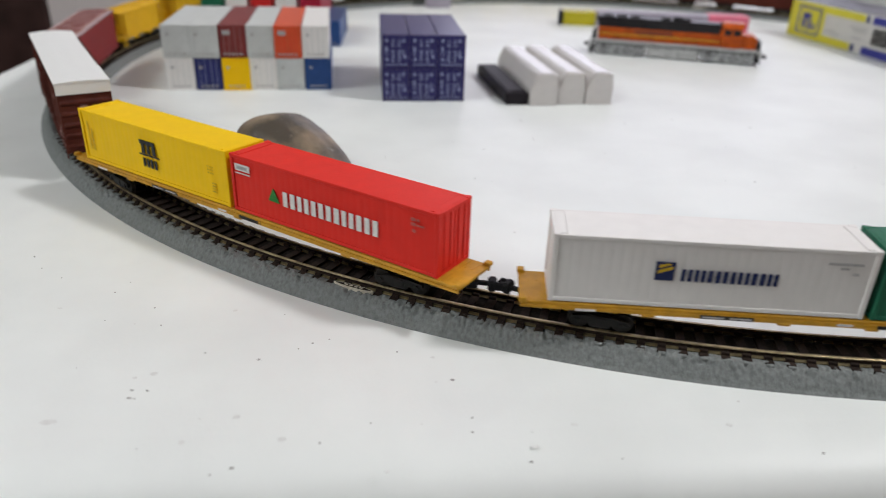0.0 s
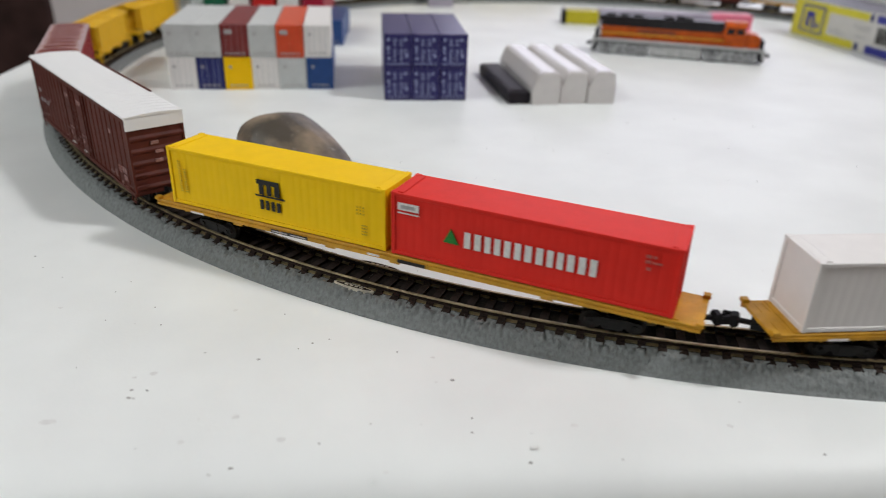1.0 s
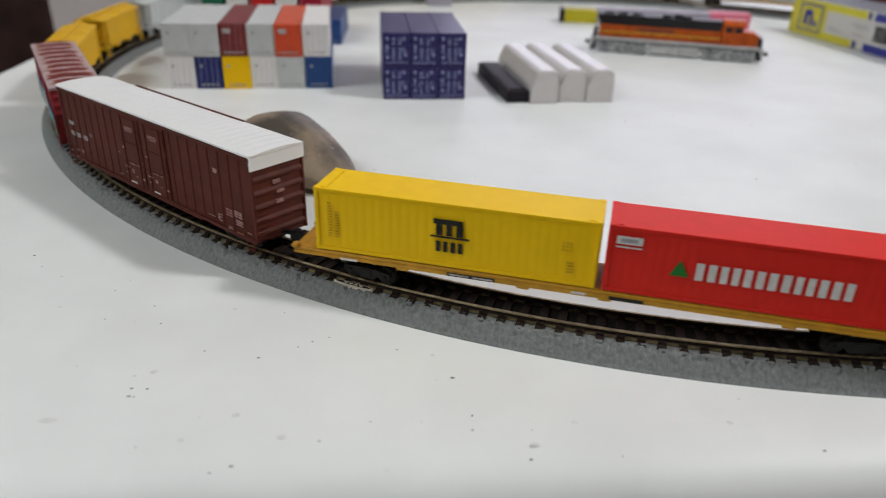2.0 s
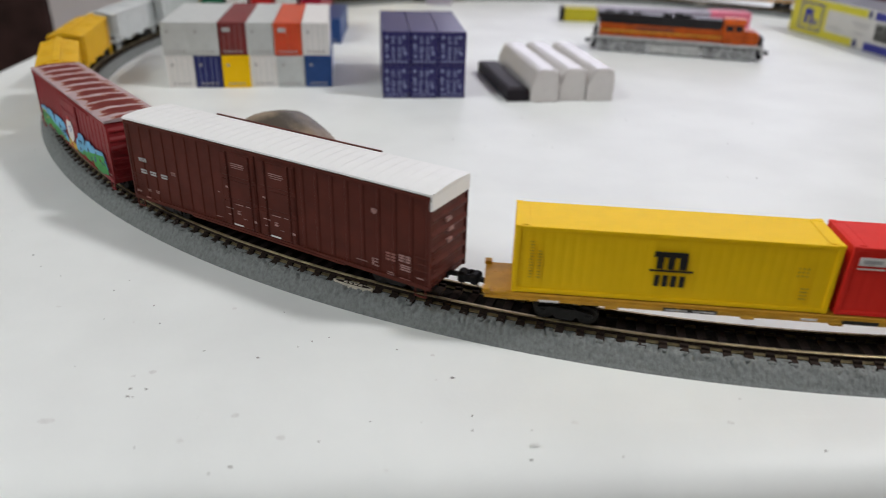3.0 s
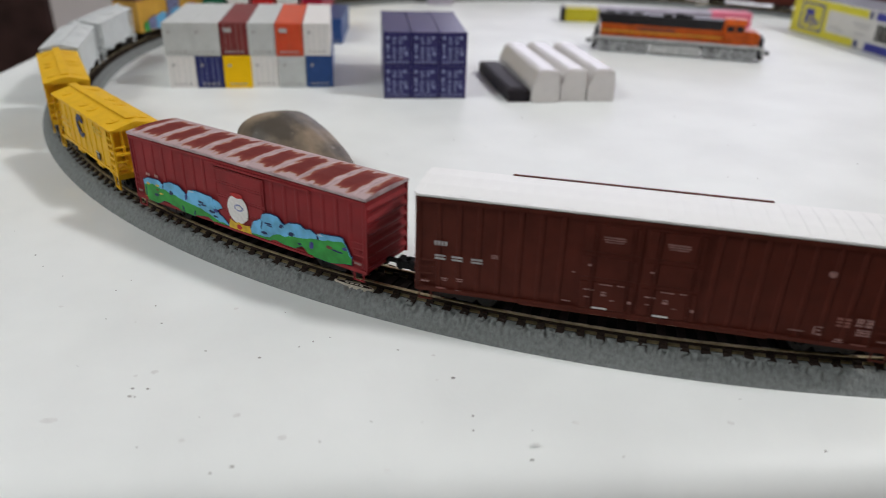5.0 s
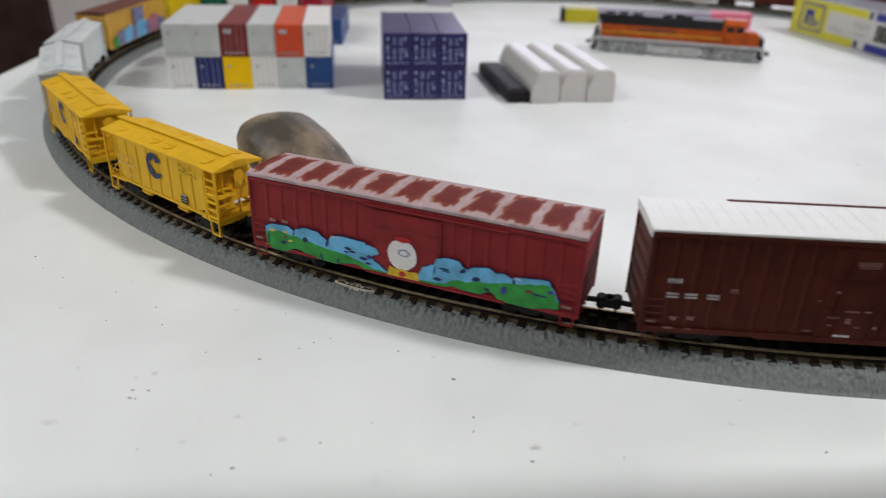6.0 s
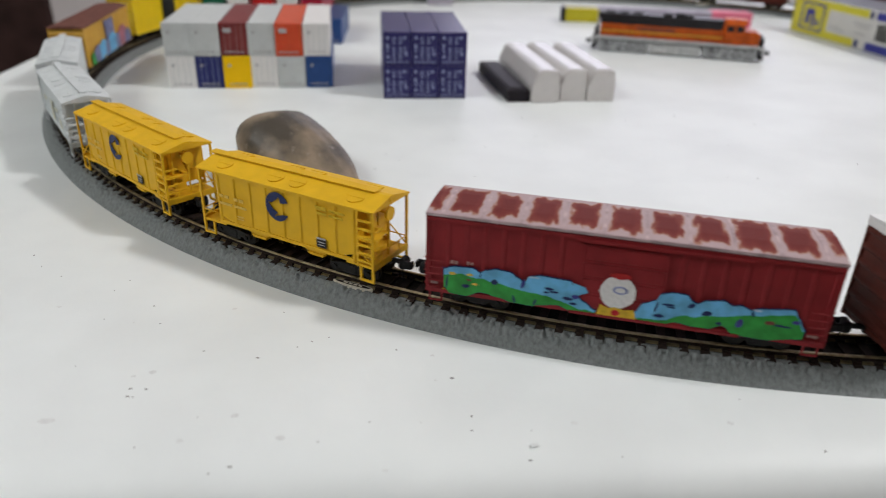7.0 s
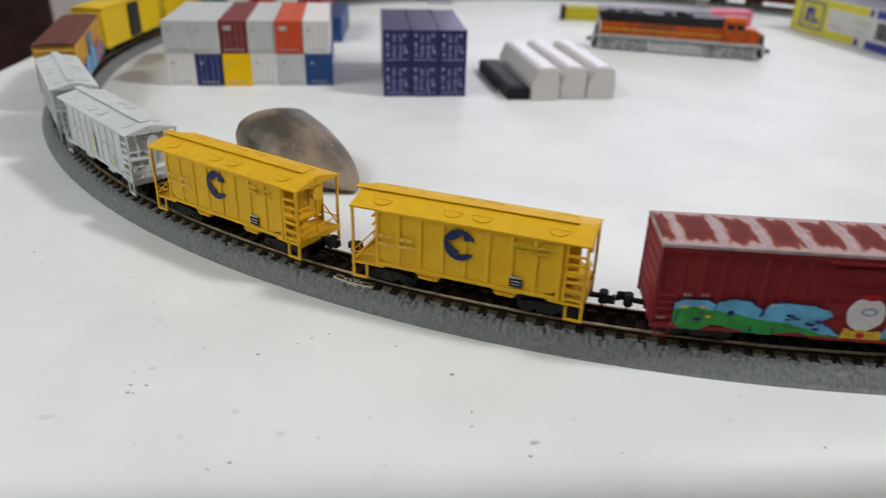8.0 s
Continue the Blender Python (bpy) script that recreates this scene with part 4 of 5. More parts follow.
    # holes and strokes inside the letters: place, width, height, lean, paint
    for k, (u, z, w, h, lean, paint) in enumerate((
            (-41.2, 18.2, 1.8, .8, .2, "hopper_ink"), (-36.6, 18.4, 1.8, .7, 0, "hopper_ink"), (-35.2, 15.9, 1.5, .7, .2, "hopper_ink"), (-36.8, 16.9, 1.2, .6, 0, "rust_roof"), (-42.6, 15.4, .5, 3.8, .1, "navy_ink"),
            (-37.6, 15.0, 2.0, 1.0, .3, "navy_ink"), (-30.2, 17.3, 1.7, 1.5, .1, "navy_ink"), (-23.0, 17.9, 1.0, 2.6, .2, "violet_paint"), (-33.9, 18.6, .4, 1.6, .3, "navy_ink"),
            (-25.0, 13.3, .7, 2.2, -.3, "navy_ink"), (-19.7, 13.2, .6, 1.8, .3, "navy_ink"), (-20.4, 20.2, 3.0, .5, .1, "cloud_paint"),
            (-16.4, 17.6, 2.4, .7, -.3, "navy_ink"), (-15.2, 16.9, 2.4, .6, .4, "navy_ink"), (-17.0, 16.5, 1.4, .5, 0, "navy_ink"), (-11.6, 15.6, 2.6, .9, -.4, "navy_ink"), (-9.8, 16.4, 1.8, 1.2, -.3, "violet_paint"), (-10.2, 14.4, 1.8, .7, -.3, "navy_ink"),
            (12.4, 17.9, 3.0, .6, .5, "navy_ink"), (12.8, 17.3, 2.2, .4, -.3, "navy_ink"), (10.4, 14.5, 2.4, .9, .2, "navy_ink"), (9.6, 16.8, .5, 3.0, .2, "navy_ink"), (17.6, 18.5, 1.4, 1.5, .5, "navy_ink"),
            (21.2, 17.0, 2.2, 1.5, .4, "navy_ink"), (24.4, 14.8, 1.4, .7, 0, "navy_ink"), (28.9, 15.6, 1.6, 2.4, .1, "violet_paint"), (31.4, 18.6, .6, 1.6, -.2, "navy_ink"), (32.2, 19.7, 1.8, .6, -.2, "cloud_paint"),
            (35.4, 16.9, 2.4, 1.0, .2, "rust_roof"), (37.4, 16.5, 2.2, .5, .5, "navy_ink"), (39.0, 16.4, 3.0, .5, .5, "navy_ink"), (41.0, 17.9, 1.8, 1.0, .3, "violet_paint"))):
        decal("graffiti_line", [[(u + px + lean * pz, z + pz) for px, pz in disc_outline(w, h, 12, .16, k)]], M[paint], c, y - .24)
    for x, z, w in ((-43.4, 13.0, 1.2), (-28.2, 12.3, 3.2), (26.0, 12.6, 2.6), (7.0, 12.1, 4.0)):
        decal("graffiti_dash", [[(x + px, z + pz) for px, pz in disc_outline(w, .7, 8, .3, int(x))]], M["gold_paint"], c, y - .08)
    decal("round_blob", [[(.2 + a, 19.3 + b) for a, b in disc_outline(8.6, 9.0, 22, .04, 3)]], M["white_ink"], c, y - .26, label="white spray-painted oval")
    decal("blob_line", [[(.7 + a, 20.0 + b) for a, b in disc_outline(3.8, 2.2, 14, .1, 4)]], M["blue_ink"], c, y - .33)
    decal("blob_line", [[(.7 + a, 20.0 + b) for a, b in disc_outline(2.6, 1.3, 14, .1, 4)]], M["white_ink"], c, y - .38)
    decal("blob_cap", [[(.3 + a, 23.8 + b) for a, b in disc_outline(5.0, 1.6, 12, .12, 5)]], M["cap_paint"], c, y - .33)
    decal("blob_base", [[(-4.4, 12.2), (5.4, 12.0), (4.6, 15.0), (2.2, 14.6), (0, 15.2), (-1.6, 14.6), (-3.6, 15.4)]], M["gold_paint"], c, y - .28)
    decal("blob_dot", [[(.2 + a, 13.6 + b) for a, b in disc_outline(2.2, 1.6, 9, .2, 6)]], M["cap_paint"], c, y - .36)
    decal("small_mark", [rect(-41.8, -41.1, 20.9, 21.8), rect(-40.8, -40.0, 20.9, 21.8), rect(-37.6, -36.9, 21.1, 22.0), rect(-36.5, -36.0, 21.1, 21.9), rect(-47, -45, 14.4, 15.2), rect(44.0, 46.4, 14.4, 15.3)], M["pink_ink"], c, y - .05)
    return c


def plain_boxcar(rel, body, roof, label, L=92.0, zt=34.0, door=None, graffiti=False, tb=66):
    W, zb = 18.6, 12.0
    c = boxcar(label, body, roof, L, W, zb, zt, tb, 18, rel, (-9, 9), None)
    gable_roof(c, L, W, zt, .6, roof, 14, drop=.8)
    for s in (-1, 1):
        d = boxes((-8.5, 8.5, s * 9.6 - .35, s * 9.6 + .35, zb + .6, zt - 2.4))
        for k in range(3):
            box(d, -7.6, 7.6, s * 9.7 - .35, s * 9.7 + .35, zb + 1.6 + 5.6 * k, zb + 6.2 + 5.6 * k, bevel=.25)
        part("door", d, M[door or body], c)
        if graffiti:
            for j, (x, w, hh, col) in enumerate(((-42, 14, 7, "leaf_paint"), (-36, 16, 9, "dusk_paint"), (-26, 18, 10, "sky_paint"), (-14, 16, 9, "dusk_paint"), (-6, 18, 11, "sky_paint"), (8, 15, 9, "dusk_paint"),
                                                 (16, 18, 12, "rose_paint"), (28, 14, 8, "dusk_paint"))):
                bm = bmesh.new()
                prism(bm, graffiti_letter(x * -s, w * -s, zb + .4, hh, j + 60), "y", s * 9.9 + s * .02 * j, s * 10.2 + s * .02 * j)
                part("graffiti", bm, M[col], c, "spray-painted colour patch")
    return c


# -- covered hoppers --
def hopper(rel, colour, label, emblem=True):
    c = thing("covered_hopper", label, "hopper car", "freight cars of the train")
    paint = M[colour]
    h, w, z_e = 31.8, 8.8, 30.2
    bm = bmesh.new()
    prism(bm, [(-24.5, z_e), (-24.5, 20), (-24, 16.0), (-17.5, 13.9), (18.5, 13.9), (25, 16.0), (25.5, 20), (25.5, z_e)], "y", -w + .45, w - .45)
    part("body", bm, paint, c)
    post = bmesh.new()
    prism(post, [(-.7, 0), (.7, 0), (.35, -.42), (-.35, -.42)], "z", 13.9, z_e - .6)
    post = mesh_of("side_post", post, paint)
    for s in (-1, 1):
        part("side_sill", boxes((-24.5, 25.5, s * (w - .3) - .3, s * (w - .3) + .3, 13.8, 14.8)), paint, c)
        part("top_rail", boxes((-24.5, 25.5, s * (w - .3) - .3, s * (w - .3) + .3, z_e - 1.0, z_e)), paint, c)
        for i in range(9):
            ob = new("side_post", post)
            ob.parent = c
            ob.matrix_basis = pose((-24.2 + 49.4 * i / 8) / 1000, s * (w - .5) / 1000, 0, 0, 0, 0 if s < 0 else 180)
        for x0 in (-9.8, 11.4):
            ch = bmesh.new()
            prism(ch, [(x0 - 5.6, 14.2), (x0 + 5.6, 14.2), (x0 + 2.4, 12.4), (x0 + 2.4, 11.6), (x0 - 2.4, 11.6), (x0 - 2.4, 12.4)], "y", *sorted((s * 1.0, s * (w - .9))))
            box(ch, x0 - 2.8, x0 + 2.8, *sorted((s * 1.0, s * (w - .6))), 12.1, 12.6)
            part("chute", ch, paint, c)
    bm = bmesh.new()
    prism(bm, [(-w - .2, z_e - .5), (w + .2, z_e - .5), (w + .2, z_e), (.8, z_e + 1.9), (-.8, z_e + 1.9), (-w - .2, z_e)], "x", -h - .3, h + .3)
    part("roof", bm, paint, c)
    part("running_board", boxes((-h - 2.0, h - 4.2, -1.5, 1.5, z_e + 2.05, z_e + 2.4), (-h - .5, -h + .2, -1.2, 1.2, z_e + .4, z_e + 1.5), (h - .2, h + .5, -1.2, 1.2, z_e + .4, z_e + 1.5)), paint, c)
    for s in (-1, 1):
        for x in (-24, -4.3, 3.6, 23.5):
            bm = bmesh.new()
            rod(bm, (x, s * 4.6, z_e + .4), (x, s * 4.78, z_e + 1.25), 2.5, 18)
            rod(bm, (x - 2.7, s * 4.8, z_e + 1.27), (x + 2.7, s * 4.8, z_e + 1.27), .16, 5)
            part("roof_hatch", bm, paint, c)
    for s in (-1, 1):
        part("end_platform", boxes((*sorted((s * 22.5, s * h)), -w + .3, w - .3, 13.0, 13.7), (*sorted((s * (h - .6), s * h)), -w, w, 12.4, 14.4)), paint, c)
        slope = bmesh.new()
        prism(slope, [(s * 24.5, 23.5), (s * 25.4, 23.5), (s * 18.5, 13.6), (s * 17.5, 13.6)], "y", -w + .8, w - .8)
        for y in (-3.4, 3.4):
            prism(slope, [(s * 24.8, 28.8), (s * 26.2, 28.8), (s * 26.2, 24), (s * 24.8, 21)], "y", y - .3, y + .3)
        part("slope_sheet", slope, paint, c)
        bm = bmesh.new()
        for y in (-w + .35, w - .35):
            box(bm, *sorted((s * (h - .7), s * h)), y - .3, y + .3, 10.0, z_e)
        for y, x0, x1 in ((-w + .3, 25.8, h - .3), (w - .3, 25.8, h - .3)):
            rod(bm, (s * x0, y, 19), (s * x1, y, 14), .22, 5)
            rod(bm, (s * x0, y, 16.6), (s * x1, y, 16.6), .18, 5)
        for y in (-4.5, 4.5):
            rod(bm, (s * (h - .3), y, 13.5), (s * (h - .3), y, 16.8), .2, 5)
        rod(bm, (s * (h - .3), -w + .5, 16.8), (s * (h - .3), w - .5, 16.8), .2, 5)
        part("end_frame", bm, paint, c)
        # the ladder side differs from end to end
        lad = bmesh.new()
        yy = -s * (w - .2)
        for x in (26.6, h - .4):
            box(lad, *sorted((s * (x - .3), s * (x + .3))), yy - .22, yy + .22, 13, z_e - .6)
        for k in range(6):
            box(lad, *sorted((s * 26.6, s * (h - .4))), yy - .3, yy + .3, 14.6 + 2.4 * k, 15.15 + 2.4 * k)
        for k in range(4):
            box(lad, *sorted((s * (h - .2), s * (h + .4))), yy + s * .4 if s > 0 else yy - 4.2, yy + 4.2 if s > 0 else yy - .4, 16 + 2.6 * k, 16.5 + 2.6 * k)
        part("ladder", lad, paint, c)
        for y in (-w + .3, w - .3):
            st = bmesh.new()
            prism(st, [(s * x, z) for x, z in ((27.2, 13.1), (27.2, 8.8), (h, 8.8), (h, 13.1), (h - .6, 13.1), (h - .6, 9.4), (27.8, 9.4), (27.8, 13.1))], "y", y - .28, y + .28)
            part("sill_step", st, paint, c)
    bm = bmesh.new()
    rod(bm, (30.9, .2, 26.6), (31.6, .2, 26.6), 2.0, 16)
    rod(bm, (26, .2, 26.6), (31.0, .2, 26.6), .4, 8)
    rod(bm, (30.6, .2, 14), (30.6, .2, 26.6), .3, 8)
    box(bm, 26.2, 28.6, -3.8, -1.0, 17.5, 21.5, bevel=.3)
    part("brake_gear", bm, paint, c)
    part("end_plate", boxes((25.6, 26.4, -w + .9, -4.2, 14, z_e - .5), (25.6, 26.4, -3.6, 1.2, 14, z_e - .5), (25.6, 26.4, 1.8, w - .9, 21, z_e - .5), (26.4, 29.2, -4.4, -3.9, 16, z_e - .6), (26.2, 30.6, -w + .8, .8, 20.4, 20.9), bevel=.1), paint, c)
    cyl = bmesh.new()
    rod(cyl, (26.4, -5.6, 15.6), (29.8, -5.6, 15.6), 1.3, 12)
    part("brake_cylinder", cyl, M["deck"] if colour == "hopper" else M["silver"], c)
    part("centre_sill", boxes((-h + .5, h - .5, -2.0, 2.0, 11.2, 13.2)), M["truck"], c)
    y = -w
    if emblem:
        bm = bmesh.new()
        # a disc with a jagged opening towards one side
        notch = ((.86, -.46), (.40, -.50), (-.30, -.74), (.02, -.40), (-.34, -.26), (-.80, .22), (-.42, .24), (-.02, .50), (.20, .70), (.28, .28), (.88, .40))
        o = [(math.cos(radians(28 + 300 * k / 28)), math.sin(radians(28 + 300 * k / 28))) for k in range(29)] + list(notch)
        prism(bm, [(-1.0 + 4.3 * p, 24.3 + 4.4 * q) for p, q in o], "y", y - .14, y - .05)
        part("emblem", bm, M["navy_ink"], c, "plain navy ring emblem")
        decal("data_panel", [rect(12.6, 16.0, 15.4, 18.2)], M["black_ink"], c, y - .05)
        decal("data_panel_edge", [rect(12.7, 15.9, 17.9, 18.4), rect(13.1, 15.5, 16.9, 17.15), rect(13.1, 15.5, 16.1, 16.3)], M["grey_ink"], c, y - .1)
        decal("number_bar", [rect(-23.6 + 2.2 * k, -22.1 + 2.2 * k, 22.4, 23.3) for k in range(2)] + [rect(-17.8, -16.4, 22.2, 23.2), rect(-15.8, -14.2, 22.2, 23.2), rect(-23.8, -18.8, 20.1, 20.9), rect(-17.8, -13.2, 20.1, 20.9), rect(-17.2, -14.5, 17.2, 17.6), rect(-17.2, -14.5, 16.5, 16.8)], M["hopper_ink"], c, y - .05)
        decal("name_bar", [rect(12.8, 16.4, 26.8, 28.0), rect(17.4, 22.4, 27.0, 27.7), rect(13.4, 16.4, 25.5, 26.3), rect(17.4, 22.0, 25.5, 26.2)], M["olive_ink"], c, y - .05)
    else:
        decal("number_bar", [rect(-20, -12, 21, 22.4), rect(8, 14, 22, 23), rect(-2, 2, 16, 24), rect(15, 18, 16, 20)], M["cream_ink"], c, y - .05)
    running_gear(c, 44, h)
    mover(c, rel, 44)
    return c


M["violet_paint"] = mat("violet_spray_paint", (0.045, 0.045, 0.22), 0.5, vary=0.2, scale=300)
M["cloud_paint"] = mat("pale_blue_spray_paint", (0.42, 0.55, 0.68), 0.5, vary=0.2, scale=400)
M["red_mark"] = mat("dull_red_print", (0.46, 0.10, 0.085), 0.5, vary=0.2, scale=1200)
M["dusk_paint"] = mat("dusty_violet_spray_paint", (0.16, 0.17, 0.30), 0.5, vary=0.35, scale=300)
M["rose_paint"] = mat("dull_rose_spray_paint", (0.38, 0.13, 0.17), 0.5, vary=0.3, scale=300)
M["hopper_ink"] = mat("pale_yellow_print", (0.70, 0.47, 0.08), 0.5, vary=0.15, scale=1200)
M["cream_ink"] = mat("cream_print", (0.58, 0.56, 0.40), 0.5, vary=0.2, scale=900)

container_train()
brown_boxcar(-25.1)
red_boxcar(-44.4)
hopper(-59.85, "hopper", "yellow model covered hopper with a navy ring emblem")
hopper(-72.95, "hopper", "yellow model covered hopper with a navy ring emblem")
hopper(-85.5, "grey_car", "pale grey model covered hopper with round roof hatches", False)
hopper(-97.6, "grey_car", "pale grey model covered hopper with round roof hatches", False)
plain_boxcar(-112.5, "ochre_car", "rust_roof", "ochre model boxcar with graffiti and a rusty brown roof", door="dusk_paint", graffiti=True)
plain_boxcar(-129.7, "yellow_car", "yellow_car", "bright yellow model boxcar with a black door", zt=36, door="black_paint")
plain_boxcar(-146.9, "yellow_car", "yellow_car", "bright yellow model boxcar on the curved track", zt=36)
plain_boxcar(-164.1, "brown", "rust_roof", "brown model boxcar on the curved track")
plain_boxcar(-180.9, "brown", "rust_roof", "brown model boxcar on the curved track", L=82, tb=58)
for rel in (-225.5, -242.3, -259.1):
    plain_boxcar(rel, "brown", "rust_roof", "brown model boxcar on the curved track", L=90)


# ---- things standing on the table ----
def stacked(name, label, colour, x, y, z, yaw, group, marks="", length=76.2, high=18.2):
    c = container(name, label, colour, length, high, group, ribs=False)
    h = length / 2
    if marks:
        bm = bmesh.new()
        rnd = random.Random(int(x * 10 + z))
        if marks == "dots":
            for yy, zz in ((-5.2, 15.2), (-5.3, 11.0), (4.2, 15.2), (4.9, 6.4), (-5.0, 5.0)):
                rod(bm, (h + .02, yy, zz), (h + .18, yy, zz), .95, 10)
            for yy in (-2.6, .9):
                for k in range(9):
                    if k != 5:
                        box(bm, h, h + .16, yy, yy + rnd.uniform(1.3, 2.1), 3.6 + 1.4 * k, 4.3 + 1.4 * k)
            for yy in (-6.0, 3.4):
                for k in range(3):
                    box(bm, h, h + .16, yy, yy + rnd.uniform(1.4, 2.2), 7.4 + 1.1 * k, 7.9 + 1.1 * k)
            for k in range(6):
                box(bm, h, h + .16, -6 + 2.1 * k, -4.7 + 2.1 * k, 1.7, 2.6)
            part("end_print", bm, M["blue_ink"], c, "pale blue printed marks")
        elif marks == "plate":
            box(bm, h, h + .2, -5.4, -1.0, 13.0, 15.4)
            for k in range(5):
                box(bm, h, h + .2, -5.6 + 2.3 * k, -4.2 + 2.3 * k, 1.8, 2.7)
            part("end_print", bm, M["grey_ink"], c, "small printed plate")
        else:
            box(bm, h, h + .2, -5.0, -3.4, 12.4, 13.8)
            for k in range(4):
                box(bm, h, h + .2, -4.8 + 2.6 * k, -3.2 + 2.6 * k, 2.0, 2.8)
            part("end_print", bm, M["grey_ink"], c, "small printed mark")
    c.matrix_world = pose(x / 1000, y / 1000, z / 1000, 0, 0, -90 + yaw)
    return c


def container_stacks():
    def row(cx, cy, yaw, i, n, pitch):
        d = (i - (n - 1) / 2) * pitch
        return cx + d * math.cos(radians(yaw)), cy + d * math.sin(radians(yaw))
    words = {"grey_box": "pale grey", "white_box": "white", "maroon_box": "maroon", "orange_box": "orange-red", "navy_box": "navy blue", "sea_box": "mid blue", "yellow_box": "yellow"}
    lower = ("white_box", "navy_box", "yellow_box", "white_box", "grey_box", "sea_box")
    upper = ("grey_box", "grey_box", "maroon_box", "grey_box", "orange_box", "white_box")
    rnd = random.Random(3)
    for tier, cols in enumerate((lower, upper)):
        for i, col in enumerate(cols):
            x, y = row(-113.8 - tier * .8, 454.8, 7.5, i, 6, 15.5)
            mk = {"maroon_box": "plate", "orange_box": "plate", "white_box": "dot", "navy_box": "dot", "sea_box": "dot", "grey_box": "dot", "yellow_box": "dot"}.get(col, "")
            stacked(f"{words[col].split()[-1].replace('-', '_')}_container", f"{words[col]} model container in a two-high stack", col, x + rnd.uniform(-.2, .2), y + rnd.uniform(-.6, .6), .05 + tier * 18.35, 7.5,
                    "containers in the mixed stack", mk)
    for tier in range(2):
        for i in range(3):
            x, y = row(-11.6, 440.6, 5.5, i, 3, 15.5)
            stacked("blue_container", "dark violet-blue model container with pale printed end", "blue_box", x, y + rnd.uniform(-.4, .4), .05 + tier * 18.35, 5.5, "containers in the blue stack", "dots")
    back = ("green_box", "white_box", "orange_red_box", "white_box", "crimson_box")
    for i, col in enumerate(back):
        x = -171 + 18.4 * i
        for tier in range(2):
            stacked("container", f"{('green', 'white', 'red', 'white', 'crimson')[i]} model container in the rear row", col if tier else "grey_box" if i % 2 else "white_box",
                    x, 596, .05 + tier * 18.35, 2, "containers in the rear row")
    stacked("navy_container", "mid blue model container beside the mixed stack", "sea_box", -84.0, 594, .05, 3, "containers in the rear row", "dot")
    b = thing("lilac_box", "small lilac-grey plastic box at the rear", "box")
    part("body", boxes((-13, 13, -10, 10, 0, 15), bevel=.8), M["lilac_card"], b)
    part("lid", boxes((-13.4, 13.4, -10.4, 10.4, 15.1, 17), bevel=.5), M["lilac_card"], b)
    b.matrix_world = pose(-0.002, 0.79, 0, 0, 0, 4)


M["sea_box"] = mat("mid_blue_container_paint", (0.020, 0.065, 0.215), 0.45, vary=0.08)
M["truck_grey"] = mat("grey_truck_paint", (0.30, 0.305, 0.31), 0.5, 0.1, vary=0.5, scale=420)
M["orange_red_box"] = mat("scarlet_container_paint", (0.55, 0.02, 0.02), 0.45, vary=0.08)
M["crimson_box"] = mat("crimson_container_paint", (0.36, 0.012, 0.04), 0.45, vary=0.08)


def white_blocks():
    yaw = 8.8
    for i in range(3):
        b = thing("white_block", "white plastic block with chamfered top edges", "block", "white blocks side by side")
        bm = bmesh.new()
        prism(bm, [(-8.0, 0), (8.0, 0), (8.1, 10), (7.2, 16.8), (6.6, 17.6), (-3.4, 17.6), (-4.4, 17.0), (-8.0, 9.0)], "y", 0, 84)
        bmesh.ops.bevel(bm, geom=list(bm.edges), offset=.5, segments=2, affect="EDGES")
        part("body", bm, M["block"], b)
        bm = bmesh.new()
        prism(bm, [(-2.6, 17.55), (5.8, 17.55), (5.4, 18.0), (-2.2, 18.0)], "y", 2, 82)
        part("top_strip", bm, M["block"], b)
        d = 8.2 + 16.4 * i
        b.matrix_world = pose((52.1 + d * math.cos(radians(yaw))) / 1000, (398.9 + d * math.sin(radians(yaw)) + (0, 2.0, 1.0)[i]) / 1000, 0, 0, 0, yaw + (0, .5, -.5)[i])
    b = thing("black_block", "flat black plastic block beside the white blocks", "block")
    bm = boxes((-6.6, 6.6, 0, 76, 0, 7.0), bevel=.8)
    part("body", bm, M["black_block"], b)
    part("top_strip", boxes((-4.6, 4.6, 3, 73, 7.0, 7.6)), M["black_block"], b)
    b.matrix_world = pose(0.0452, 0.4, 0, 0, 0, yaw + 1)


def stone():
    bm = bmesh.new()
    bmesh.ops.create_icosphere(bm, subdivisions=5, radius=1)
    for v in bm.verts:
        x, y, z = v.co
        # broad tall end towards -x, long low taper towards +x
        taper = 1.0 - 0.66 * max(0, x + .25) ** 1.15
        e = lambda a, p: math.copysign(abs(a) ** p, a)
        px = 32.5 * e(x, .88) if x > 0 else 27.8 * e(x, .85)
        py = 18.5 * y * (.55 * taper + .45)
        pz = 12.9 * taper * (1 + e(z, .85))
        k = noise.noise(Vector((x * 1.1, y * 1.1, z * 1.1))) * 1.1 + noise.noise(Vector((x * 4, y * 4, z * 4))) * .3
        v.co = Vector((px, py, pz)) + Vector((x, y, z)).normalized() * k
        v.co.z = max(0.0, v.co.z)
    s = part("river_stone", bm, M["rock"], smooth=True)
    tagged(s, "smooth brown river stone lying on the table", "stone")
    s.matrix_world = pose(-0.0560, 0.274, 0, 0, 0, -36)


